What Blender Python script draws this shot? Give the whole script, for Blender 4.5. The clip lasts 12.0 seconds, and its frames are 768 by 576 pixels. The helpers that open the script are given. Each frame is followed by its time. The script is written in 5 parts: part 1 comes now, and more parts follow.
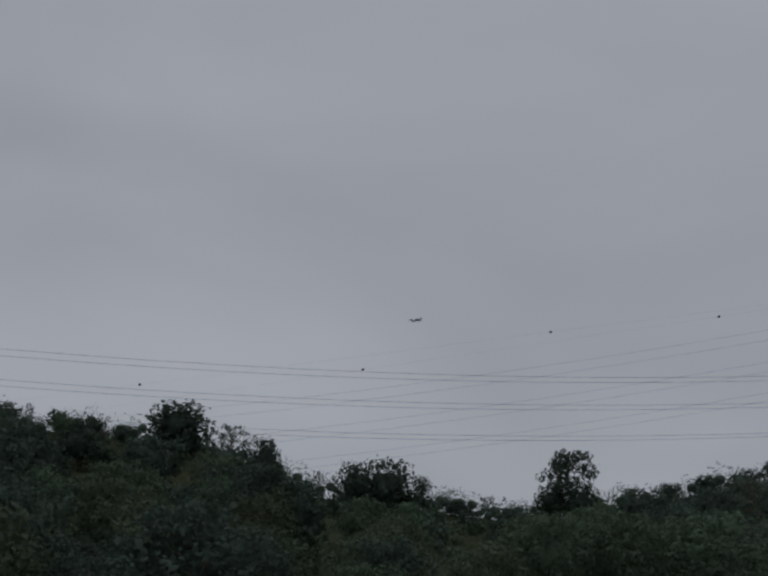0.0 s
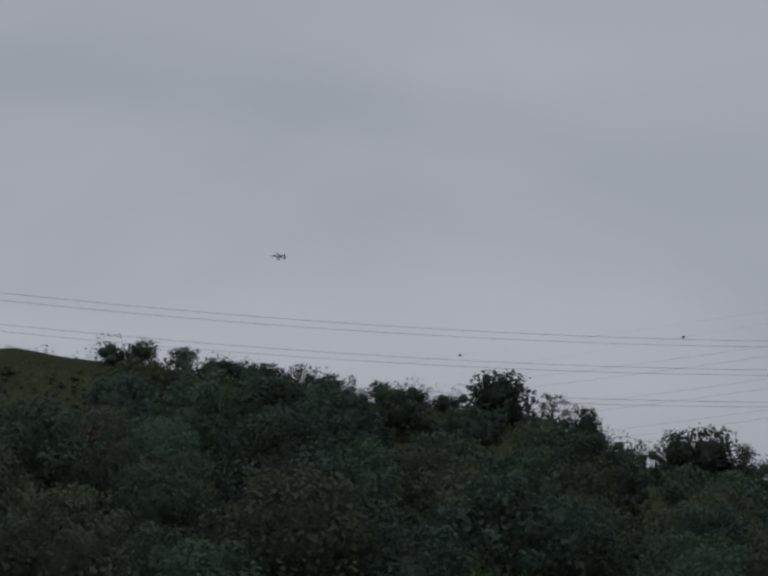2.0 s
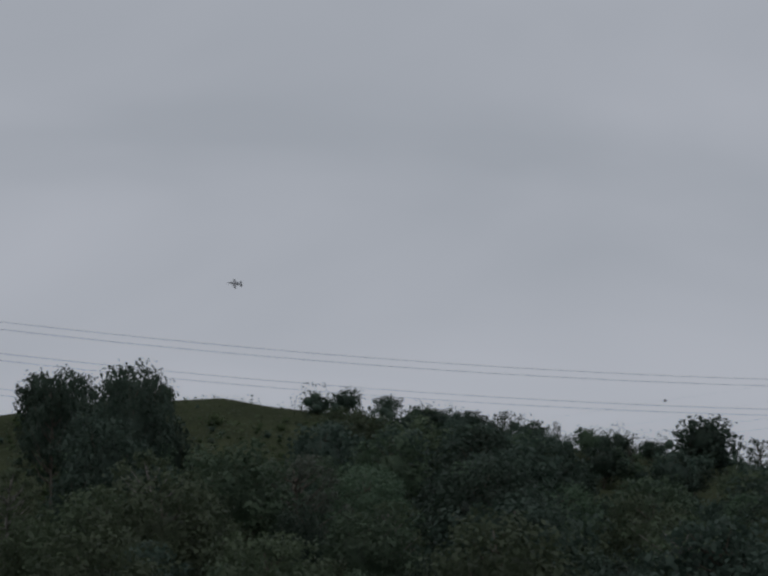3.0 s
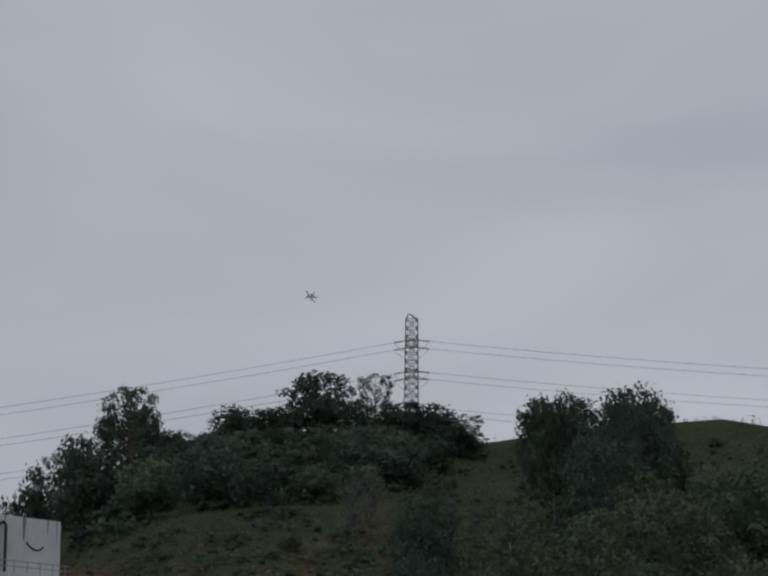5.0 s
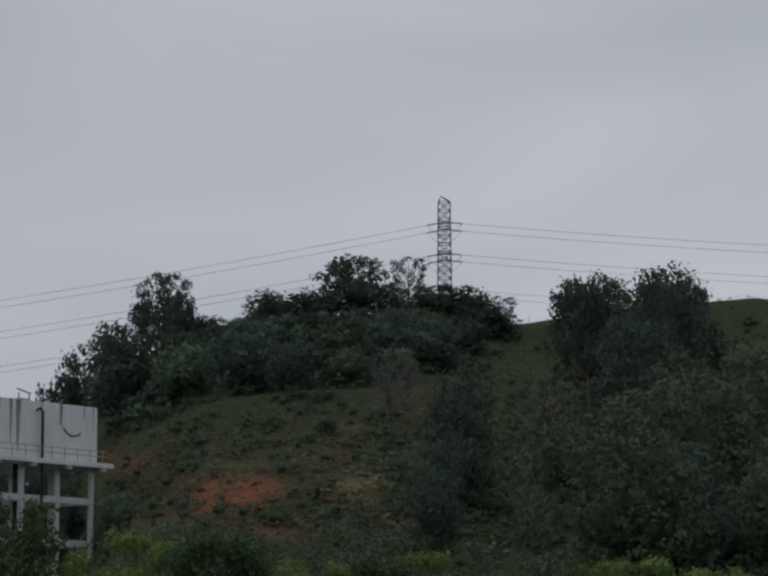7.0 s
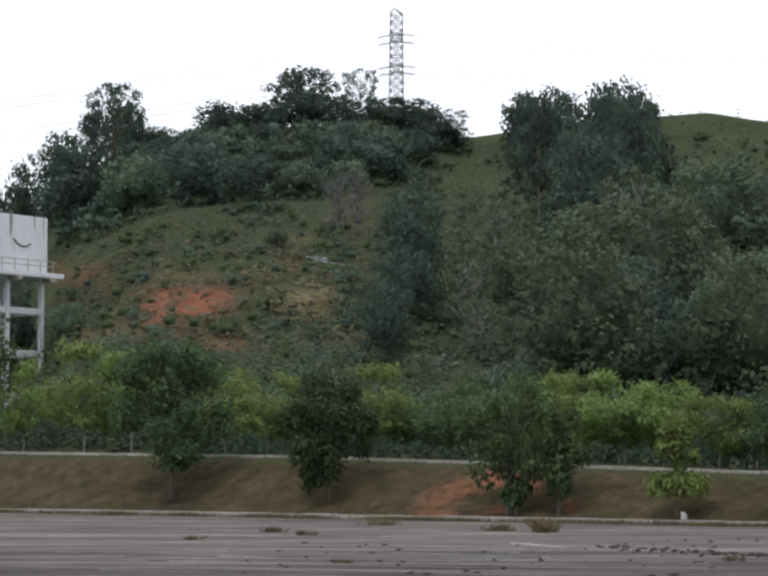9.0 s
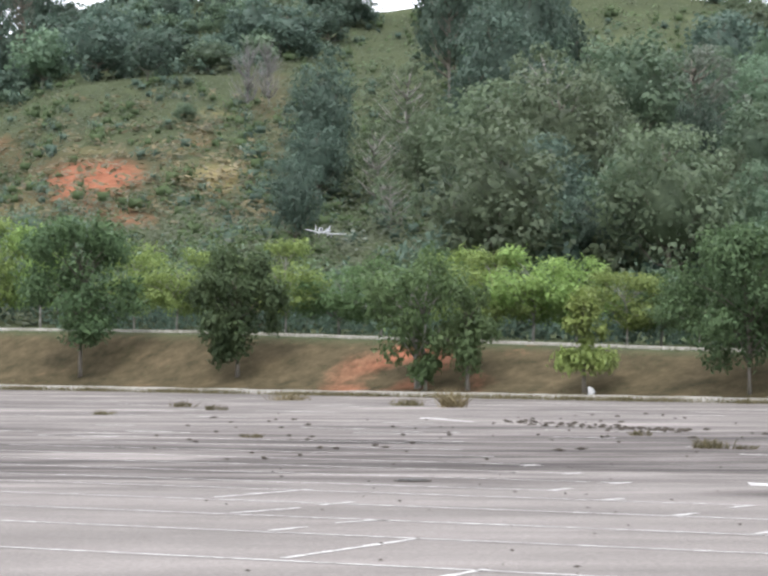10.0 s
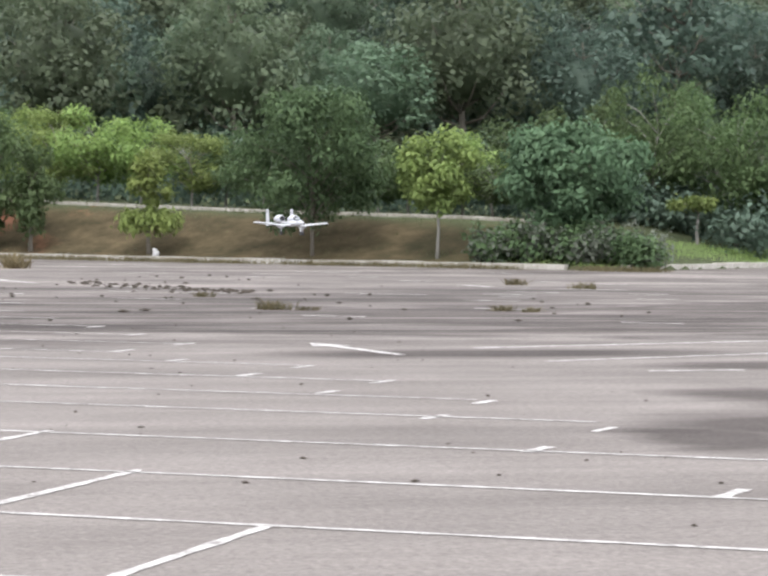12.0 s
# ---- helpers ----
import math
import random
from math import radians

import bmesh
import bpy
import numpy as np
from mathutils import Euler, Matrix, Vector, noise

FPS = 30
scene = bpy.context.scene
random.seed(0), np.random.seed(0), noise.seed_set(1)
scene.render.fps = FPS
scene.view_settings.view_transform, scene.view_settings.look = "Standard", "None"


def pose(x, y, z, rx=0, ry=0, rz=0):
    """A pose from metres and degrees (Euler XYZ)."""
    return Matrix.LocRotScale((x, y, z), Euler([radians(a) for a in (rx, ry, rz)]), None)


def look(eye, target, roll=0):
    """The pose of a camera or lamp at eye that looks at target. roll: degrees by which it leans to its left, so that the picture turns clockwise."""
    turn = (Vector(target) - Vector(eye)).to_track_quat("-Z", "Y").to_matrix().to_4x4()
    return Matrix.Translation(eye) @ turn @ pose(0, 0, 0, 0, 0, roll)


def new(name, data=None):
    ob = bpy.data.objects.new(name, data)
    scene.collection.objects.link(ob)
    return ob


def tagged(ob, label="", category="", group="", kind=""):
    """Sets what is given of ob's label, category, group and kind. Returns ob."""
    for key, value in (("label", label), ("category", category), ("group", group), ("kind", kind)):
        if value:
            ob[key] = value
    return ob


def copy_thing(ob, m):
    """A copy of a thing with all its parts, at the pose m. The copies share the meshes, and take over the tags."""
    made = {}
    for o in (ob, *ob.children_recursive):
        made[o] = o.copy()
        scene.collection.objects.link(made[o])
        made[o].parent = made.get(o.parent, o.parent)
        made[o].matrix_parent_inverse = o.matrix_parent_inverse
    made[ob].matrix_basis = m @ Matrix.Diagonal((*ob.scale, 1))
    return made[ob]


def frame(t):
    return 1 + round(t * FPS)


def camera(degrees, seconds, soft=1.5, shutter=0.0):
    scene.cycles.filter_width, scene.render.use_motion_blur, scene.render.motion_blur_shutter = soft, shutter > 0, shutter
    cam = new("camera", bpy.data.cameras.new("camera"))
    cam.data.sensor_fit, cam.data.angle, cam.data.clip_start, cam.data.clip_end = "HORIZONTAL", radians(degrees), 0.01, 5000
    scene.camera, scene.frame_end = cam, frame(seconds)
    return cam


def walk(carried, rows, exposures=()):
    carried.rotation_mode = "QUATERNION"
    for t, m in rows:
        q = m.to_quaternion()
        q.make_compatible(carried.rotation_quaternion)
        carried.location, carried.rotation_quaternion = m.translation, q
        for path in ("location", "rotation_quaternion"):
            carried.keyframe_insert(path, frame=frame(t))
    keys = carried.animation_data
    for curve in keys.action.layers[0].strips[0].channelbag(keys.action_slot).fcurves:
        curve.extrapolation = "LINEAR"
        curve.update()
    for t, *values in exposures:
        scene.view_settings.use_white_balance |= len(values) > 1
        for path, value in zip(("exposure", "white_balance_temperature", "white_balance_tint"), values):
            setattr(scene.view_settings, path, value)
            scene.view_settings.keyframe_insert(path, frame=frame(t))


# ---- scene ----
from math import cos, sin, tan, atan2, hypot, pi

EYE = 1.75
cam = camera(18.0, 12.0, soft=2.7)
# seconds, turn to the right of +y, tilt up, roll: degrees
TURNS = [
    (0.0, 22.357, 10.415, -0.590),
    (0.5, 20.954, 9.779, -0.220),
    (1.0, 18.115, 9.757, -0.513),
    (1.5, 16.340, 10.059, -0.241),
    (2.0, 14.723, 9.752, -0.265),
    (2.5, 12.802, 10.086, 0.405),
    (2.7, 11.631, 10.485, 0.302),
    (4.3, 2.487, 11.487, -0.432),
    (4.5, 1.207, 11.509, 0.417),
    (5.0, -2.053, 11.404, 0.401),
    (5.5, -3.332, 10.337, 0.295),
    (6.0, -3.341, 9.734, -0.121),
    (6.5, -3.492, 9.188, -0.069),
    (7.0, -2.831, 8.641, -0.179),
    (8.8, -1.778, 4.614, -0.191),
    (9.0, -1.667, 4.210, 0.085),
    (9.5, 0.000, 2.806, 0.132),
    (10.0, 0.475, 1.273, 0.121),
    (10.5, 2.484, -0.311, -0.044),
    (11.0, 4.241, -1.117, -0.152),
    (11.4, 6.784, -1.304, 0.117),
    (11.5, 7.602, -1.464, 0.220),
    (12.0, 10.751, -1.944, 0.519),
]
def aimed(yaw, tilt, roll):
    return Matrix.Translation((0, 0, EYE)) @ Euler((0, 0, radians(-yaw))).to_matrix().to_4x4() @ Euler((radians(90 + tilt), 0, 0)).to_matrix().to_4x4() @ Euler((0, 0, radians(roll))).to_matrix().to_4x4()


walk(cam, [(t, aimed(a, b, c)) for t, a, b, c in TURNS],
     exposures=[(0, -1.62, 6500, 10), (1.5, -1.45, 6500, 10), (2.7, -1.4, 6500, 10), (4.3, -1.3, 6520, 10), (5.5, -1.22, 6550, 10), (6.5, -1.18, 6580, 10), (7.2, -1.1, 6600, 10), (8.8, 0.0, 6650, 10), (9.5, 0.98, 6700, 10), (10.0, 1.62, 6700, 10), (10.5, 1.72, 6750, 10), (11.2, 1.7, 6800, 11), (12.0, 1.55, 6850, 11)])

# ---------------------------------------------------------------- light
world = bpy.data.worlds.new("overcast_sky")
scene.world = world
world.use_nodes = True
wt = world.node_tree
wt.nodes.clear()


def node(tree, kind, **settings):
    n = tree.nodes.new(kind)
    for k, v in settings.items():
        n.inputs[k].default_value = v
    return n


SUN_EL, SUN_ROT = radians(58), radians(200)
sky = wt.nodes.new("ShaderNodeTexSky")
sky.sky_type, sky.sun_disc, sky.sun_elevation, sky.sun_rotation = "NISHITA", False, SUN_EL, SUN_ROT
coord = wt.nodes.new("ShaderNodeTexCoord")
mapping = node(wt, "ShaderNodeMapping", Scale=(3.0, 3.0, 8.0), Rotation=(0.12, -0.1, 0.0))
cloud = node(wt, "ShaderNodeTexNoise", Scale=1.5, Detail=3.0, Roughness=0.42, Distortion=0.5)
ramp = wt.nodes.new("ShaderNodeValToRGB")
ramp.color_ramp.elements[0].position, ramp.color_ramp.elements[0].color = 0.3, (0.79, 0.85, 0.95, 1)
ramp.color_ramp.elements[1].position, ramp.color_ramp.elements[1].color = 0.72, (0.98, 1.03, 1.145, 1)
gain = node(wt, "ShaderNodeVectorMath")
gain.operation = "SCALE"
gain.inputs["Scale"].default_value = 11.3
mix = wt.nodes.new("ShaderNodeMix")
mix.data_type = "RGBA"
mix.inputs["Factor"].default_value = 0.94
back = node(wt, "ShaderNodeBackground", Strength=0.1)
out = wt.nodes.new("ShaderNodeOutputWorld")
wt.links.new(coord.outputs["Generated"], mapping.inputs["Vector"])
wt.links.new(mapping.outputs["Vector"], cloud.inputs["Vector"])
wt.links.new(cloud.outputs["Fac"], ramp.inputs["Fac"])
wt.links.new(ramp.outputs["Color"], gain.inputs[0])
wt.links.new(sky.outputs["Color"], mix.inputs["A"])
wt.links.new(gain.outputs["Vector"], mix.inputs["B"])
wt.links.new(mix.outputs["Result"], back.inputs["Color"])
wt.links.new(back.outputs["Background"], out.inputs["Surface"])

sun = new("sun", bpy.data.lights.new("sun", "SUN"))
sun.data.energy, sun.data.angle, sun.data.color = 1.0, radians(14), (1.0, 0.96, 0.9)
sun.matrix_world = look((60 * sin(SUN_ROT) , 60 * cos(SUN_ROT), 90), (0, 0, 0))

# ---------------------------------------------------------------- materials


def material(name, dark, light, scale=4.0, rough=0.85, metal=0.0, bump=0.3, fine=8.0, spread=(0.35, 0.65), island=0.0, obj=0.0, spec=0.15, stretch=(1, 1, 1), turn=0.0):
    m = bpy.data.materials.new(name)
    m.use_nodes = True
    t = m.node_tree
    p = t.nodes["Principled BSDF"]
    p.inputs["Roughness"].default_value, p.inputs["Metallic"].default_value, p.inputs["Specular IOR Level"].default_value = rough, metal, spec
    c = t.nodes.new("ShaderNodeTexCoord")
    mp = node(t, "ShaderNodeMapping", Scale=stretch, Rotation=(0, 0, turn))
    n1 = node(t, "ShaderNodeTexNoise", Scale=scale, Detail=5.0, Roughness=0.6)
    n2 = node(t, "ShaderNodeTexNoise", Scale=scale * fine, Detail=4.0, Roughness=0.7)
    add = t.nodes.new("ShaderNodeMath")
    add.operation = "MULTIPLY_ADD"
    add.inputs[1].default_value = 0.45
    sub = t.nodes.new("ShaderNodeMath")
    sub.operation = "MULTIPLY_ADD"
    sub.inputs[1].default_value, sub.inputs[2].default_value = 0.55, 0.0
    r = t.nodes.new("ShaderNodeValToRGB")
    r.color_ramp.elements[0].position, r.color_ramp.elements[1].position = spread
    r.color_ramp.elements[0].color, r.color_ramp.elements[1].color = (*dark, 1), (*light, 1)
    t.links.new(c.outputs["Object"], mp.inputs["Vector"])
    t.links.new(mp.outputs["Vector"], n1.inputs["Vector"])
    t.links.new(mp.outputs["Vector"], n2.inputs["Vector"])
    t.links.new(n1.outputs["Fac"], sub.inputs[0])
    t.links.new(n2.outputs["Fac"], add.inputs[0])
    t.links.new(sub.outputs[0], add.inputs[2])
    t.links.new(add.outputs[0], r.inputs["Fac"])
    last = r.outputs["Color"]
    if island or obj:
        hsv = t.nodes.new("ShaderNodeHueSaturation")
        geo, info = t.nodes.new("ShaderNodeNewGeometry"), t.nodes.new("ShaderNodeObjectInfo")
        v1 = t.nodes.new("ShaderNodeMapRange")
        v1.inputs["To Min"].default_value, v1.inputs["To Max"].default_value = 1 - island, 1 + island
        v2 = t.nodes.new("ShaderNodeMapRange")
        v2.inputs["To Min"].default_value, v2.inputs["To Max"].default_value = 1 - obj, 1 + obj
        v3 = t.nodes.new("ShaderNodeMapRange")
        v3.inputs["To Min"].default_value, v3.inputs["To Max"].default_value = 0.5 - obj * 0.07, 0.5 + obj * 0.05
        mu = t.nodes.new("ShaderNodeMath")
        mu.operation = "MULTIPLY"
        t.links.new(geo.outputs["Random Per Island"], v1.inputs["Value"])
        t.links.new(info.outputs["Random"], v2.inputs["Value"])
        t.links.new(info.outputs["Random"], v3.inputs["Value"])
        t.links.new(v1.outputs["Result"], mu.inputs[0])
        t.links.new(v2.outputs["Result"], mu.inputs[1])
        t.links.new(mu.outputs[0], hsv.inputs["Value"])
        t.links.new(v3.outputs["Result"], hsv.inputs["Hue"])
        t.links.new(last, hsv.inputs["Color"])
        last = hsv.outputs["Color"]
    t.links.new(last, p.inputs["Base Color"])
    if bump:
        b = node(t, "ShaderNodeBump", Strength=bump, Distance=0.03)
        t.links.new(n2.outputs["Fac"], b.inputs["Height"])
        t.links.new(b.outputs["Normal"], p.inputs["Normal"])
    return m


def leafy(name, dark, light, island=0.22, obj=0.25, scale=0.9, spread=(0.35, 0.65), sheen=0.15):
    """Leaves: matt, with some light passing through."""
    m = material(name, dark, light, scale, 0.6, 0, 0, 5, spread, island, obj)
    t = m.node_tree
    p = t.nodes["Principled BSDF"]
    p.inputs["Specular IOR Level"].default_value = sheen
    src = p.inputs["Base Color"].links[0].from_socket
    tr = t.nodes.new("ShaderNodeBsdfTranslucent")
    ms = node(t, "ShaderNodeMixShader", Fac=0.4)
    t.links.new(src, tr.inputs["Color"])
    t.links.new(p.outputs["BSDF"], ms.inputs[1])
    t.links.new(tr.outputs["BSDF"], ms.inputs[2])
    t.links.new(ms.outputs["Shader"], t.nodes["Material Output"].inputs["Surface"])
    return m


M = {}
M["leaf_bright"] = leafy("leaf_bright", (0.117, 0.178, 0.055), (0.220, 0.293, 0.100))
M["leaf_mid"] = leafy("leaf_mid", (0.053, 0.088, 0.038), (0.099, 0.145, 0.063))
M["leaf_dark"] = leafy("leaf_dark", (0.045, 0.076, 0.037), (0.082, 0.123, 0.056))
M["leaf_lush"] = leafy("leaf_lush", (0.06, 0.112, 0.062), (0.116, 0.19, 0.106), obj=0.05)
M["leaf_yellow"] = leafy("leaf_yellow", (0.108, 0.145, 0.046), (0.182, 0.225, 0.07), obj=0.05)
# hill and woods leaves: extra blue in the base colours for distance haze
M["leaf_hill"] = leafy("leaf_hill", (0.038, 0.060, 0.045), (0.074, 0.110, 0.082), island=0.06, obj=0.3, sheen=0.28)
M["leaf_hill_green"] = leafy("leaf_hill_green", (0.060, 0.096, 0.062), (0.116, 0.168, 0.103), island=0.07, obj=0.3, sheen=0.28)
M["leaf_hill_olive"] = leafy("leaf_hill_olive", (0.066, 0.091, 0.055), (0.116, 0.151, 0.089), island=0.07, obj=0.25, sheen=0.28)
M["grey_twig"] = material("grey_twig", (0.10, 0.098, 0.095), (0.19, 0.185, 0.18), 3)
M["woods_dark"] = leafy("woods_dark", (0.046, 0.076, 0.058), (0.105, 0.155, 0.115), island=0.06, obj=0.0, scale=0.1, spread=(0.41, 0.59), sheen=0.28)
M["woods_green"] = leafy("woods_green", (0.059, 0.094, 0.060), (0.119, 0.168, 0.102), island=0.07, obj=0.0, scale=0.1, spread=(0.41, 0.59), sheen=0.28)
M["woods_olive"] = leafy("woods_olive", (0.067, 0.091, 0.055), (0.118, 0.148, 0.087), island=0.07, obj=0.0, scale=0.1, sheen=0.28)
M["grass_dull"] = leafy("grass_dull", (0.05, 0.058, 0.026), (0.085, 0.092, 0.042), obj=0.0)
M["leaf_pale"] = leafy("leaf_pale", (0.08, 0.1, 0.075), (0.17, 0.19, 0.155), obj=0.2)
M["scrub"] = leafy("scrub", (0.046, 0.057, 0.035), (0.076, 0.09, 0.052), island=0.15, obj=0.1, scale=0.05)
M["scrub_green"] = leafy("scrub_green", (0.052, 0.08, 0.038), (0.098, 0.136, 0.064), island=0.12, obj=0.0, scale=0.1)
M["dry_scrub"] = leafy("dry_scrub", (0.13, 0.11, 0.062), (0.21, 0.175, 0.1), island=0.2, obj=0.1)
M["brown_scrub"] = leafy("brown_scrub", (0.075, 0.068, 0.036), (0.125, 0.105, 0.06), island=0.3, obj=0.1)
M["bark"] = material("bark", (0.07, 0.06, 0.05), (0.16, 0.145, 0.12), 3, stretch=(6, 6, 1))
M["pale_bark"] = material("pale_bark", (0.14, 0.135, 0.12), (0.25, 0.24, 0.22), 3, stretch=(6, 6, 1))
M["concrete"] = material("concrete", (0.22, 0.21, 0.185), (0.42, 0.405, 0.375), 0.7, bump=0.4)
M["tank_paint"] = material("tank_paint", (0.52, 0.53, 0.54), (0.66, 0.67, 0.69), 0.22, stretch=(2, 2, 0.5), spread=(0.3, 0.6))
M["stain"] = material("stain", (0.13, 0.13, 0.13), (0.38, 0.38, 0.38), 0.8, stretch=(4, 4, 0.4))
M["dark_pipe"] = material("dark_pipe", (0.02, 0.02, 0.022), (0.05, 0.05, 0.05), 2, rough=0.5)
M["steel"] = material("steel", (0.10, 0.105, 0.11), (0.22, 0.23, 0.24), 2, rough=0.55, metal=0.6, bump=0.1)
M["rail_paint"] = material("rail_paint", (0.2, 0.2, 0.2), (0.36, 0.36, 0.35), 2, rough=0.6)
M["cable"] = material("cable", (0.05, 0.05, 0.055), (0.09, 0.09, 0.10), 2, rough=0.5, metal=0.5, bump=0)
M["glass_disc"] = material("glass_disc", (0.07, 0.06, 0.055), (0.12, 0.1, 0.09), 2, rough=0.3, bump=0)
M["ball_paint"] = material("ball_paint", (0.03, 0.02, 0.02), (0.05, 0.03, 0.03), 2, rough=0.5)
M["line_paint"] = material("line_paint", (0.16, 0.15, 0.145), (0.42, 0.41, 0.40), 7.0, fine=5, spread=(0.38, 0.58), bump=0.2, spec=0.05)
M["iron"] = material("iron", (0.03, 0.03, 0.03), (0.09, 0.085, 0.08), 6, rough=0.7)
M["grit"] = material("grit", (0.018, 0.014, 0.011), (0.05, 0.04, 0.03), 5)
M["plane_white"] = material("plane_white", (0.29, 0.30, 0.325), (0.47, 0.48, 0.50), 9, rough=0.35, bump=0, spec=0.4)
M["plane_grey"] = material("plane_grey", (0.17, 0.18, 0.19), (0.23, 0.24, 0.25), 3, rough=0.4, bump=0)
M["plane_black"] = material("plane_black", (0.012, 0.012, 0.014), (0.03, 0.03, 0.035), 5, rough=0.4, bump=0)
M["canopy"] = material("canopy", (0.09, 0.1, 0.115), (0.17, 0.185, 0.2), 5, rough=0.08, bump=0, spec=0.5)
M["stone_white"] = material("stone_white", (0.4, 0.4, 0.41), (0.5, 0.5, 0.5), 8)


def pavement_material():
    m = material("asphalt", (0.112, 0.100, 0.094), (0.165, 0.149, 0.141), 0.35, 0.9, fine=30, spread=(0.3, 0.7), bump=0.5, spec=0.04)
    t = m.node_tree
    p = t.nodes["Principled BSDF"]
    src = p.inputs["Base Color"].links[0].from_socket
    c = t.nodes.new("ShaderNodeTexCoord")
    # worn darker streaks that run with the bays
    mp = node(t, "ShaderNodeMapping", Scale=(0.11, 0.62, 1), Rotation=(0, 0, radians(22)))
    nz = node(t, "ShaderNodeTexNoise", Scale=1.0, Detail=7.0, Roughness=0.66, Distortion=1.3)
    rp = t.nodes.new("ShaderNodeValToRGB")
    rp.color_ramp.elements[0].position, rp.color_ramp.elements[1].position = 0.36, 0.54
    sep = t.nodes.new("ShaderNodeSeparateXYZ")
    band = t.nodes.new("ShaderNodeValToRGB")
    el = band.color_ramp.elements
    el[0].position, el[0].color = 0.25, (0.0, 0.0, 0.0, 1)
    el[1].position, el[1].color = 0.80, (0.32, 0.32, 0.32, 1)
    for pos, val in ((0.36, 0.12), (0.42, 0.85), (0.56, 0.75), (0.66, 0.3)):
        e = band.color_ramp.elements.new(pos)
        e.color = (val, val, val, 1)
    div = t.nodes.new("ShaderNodeMath")
    div.operation = "MULTIPLY_ADD"
    div.inputs[1].default_value = 0.0125
    wob = t.nodes.new("ShaderNodeMath")
    wob.operation = "MULTIPLY_ADD"
    wob.inputs[1].default_value, wob.inputs[2].default_value = 0.16, -0.08
    mul = t.nodes.new("ShaderNodeMath")
    mul.operation = "MULTIPLY"
    dm = t.nodes.new("ShaderNodeMix")
    dm.data_type, dm.blend_type = "RGBA", "MULTIPLY"
    dm.inputs["B"].default_value = (0.30, 0.285, 0.285, 1)
    t.links.new(c.outputs["Object"], mp.inputs["Vector"])
    t.links.new(mp.outputs["Vector"], nz.inputs["Vector"])
    t.links.new(nz.outputs["Fac"], rp.inputs["Fac"])
    t.links.new(c.outputs["Object"], sep.inputs["Vector"])
    t.links.new(nz.outputs["Fac"], wob.inputs[0])
    t.links.new(sep.outputs["Y"], div.inputs[0])
    t.links.new(wob.outputs[0], div.inputs[2])
    t.links.new(div.outputs[0], band.inputs["Fac"])
    t.links.new(rp.outputs["Color"], mul.inputs[0])
    t.links.new(band.outputs["Color"], mul.inputs[1])
    # wet-looking oil patches
    warp = t.nodes.new("ShaderNodeVectorMath")
    warp.operation = "MULTIPLY_ADD"
    warp.inputs[1].default_value = (2.2, 2.2, 0)
    t.links.new(nz.outputs["Color"], warp.inputs[0])
    t.links.new(c.outputs["Object"], warp.inputs[2])
    last = mul.outputs[0]
    for ox, oy, sx, sy in ((7.1, 18.7, 0.62, 0.6), (5.9, 17.6, 1.2, 0.9), (9.3, 25.8, 0.6, 1.3), (7.6, 21.8, 0.9, 1.2), (6.4, 28.2, 0.3, 0.9), (9.0, 21.0, 0.5, 0.8)):
        off = t.nodes.new("ShaderNodeVectorMath")
        off.operation = "SUBTRACT"
        off.inputs[1].default_value = (ox + 1.1, oy + 1.1, 0)
        sc = t.nodes.new("ShaderNodeVectorMath")
        sc.operation = "MULTIPLY"
        sc.inputs[1].default_value = (sx, sy, 0)
        ln = t.nodes.new("ShaderNodeVectorMath")
        ln.operation = "LENGTH"
        mr = t.nodes.new("ShaderNodeMapRange")
        mr.inputs["From Min"].default_value, mr.inputs["From Max"].default_value = 1.05, 0.5
        mr.inputs["To Max"].default_value = 0.8
        mxm = t.nodes.new("ShaderNodeMath")
        mxm.operation = "MAXIMUM"
        t.links.new(warp.outputs["Vector"], off.inputs[0])
        t.links.new(off.outputs["Vector"], sc.inputs[0])
        t.links.new(sc.outputs["Vector"], ln.inputs[0])
        t.links.new(ln.outputs["Value"], mr.inputs["Value"])
        t.links.new(mr.outputs["Result"], mxm.inputs[0])
        t.links.new(last, mxm.inputs[1])
        last = mxm.outputs[0]
    t.links.new(last, dm.inputs["Factor"])
    t.links.new(src, dm.inputs["A"])
    # coarse grit of the worn surface
    gr = node(t, "ShaderNodeTexNoise", Scale=20.0, Detail=8.0, Roughness=0.85)
    gm = t.nodes.new("ShaderNodeMapRange")
    gm.inputs["From Min"].default_value, gm.inputs["From Max"].default_value = 0.33, 0.67
    gm.inputs["To Min"].default_value, gm.inputs["To Max"].default_value = 0.62, 1.34
    gx = t.nodes.new("ShaderNodeVectorMath")
    gx.operation = "SCALE"
    t.links.new(c.outputs["Object"], gr.inputs["Vector"])
    t.links.new(gr.outputs["Fac"], gm.inputs["Value"])
    # long wheel and run-off streaks along the bays, bleached and dirty patches between them
    tone = gm.outputs["Result"]
    for scale, detail, lo, hi in (((0.06, 0.6, 1), 7.0, 0.66, 1.38), ((0.16, 1.6, 1), 5.0, 0.74, 1.3), ((0.22, 0.3, 1), 9.0, 0.7, 1.32)):
        sm = node(t, "ShaderNodeMapping", Scale=scale, Rotation=(0, 0, radians(27.5)))
        sn = node(t, "ShaderNodeTexNoise", Scale=1.0, Detail=detail, Roughness=0.65, Distortion=0.4)
        sr = t.nodes.new("ShaderNodeMapRange")
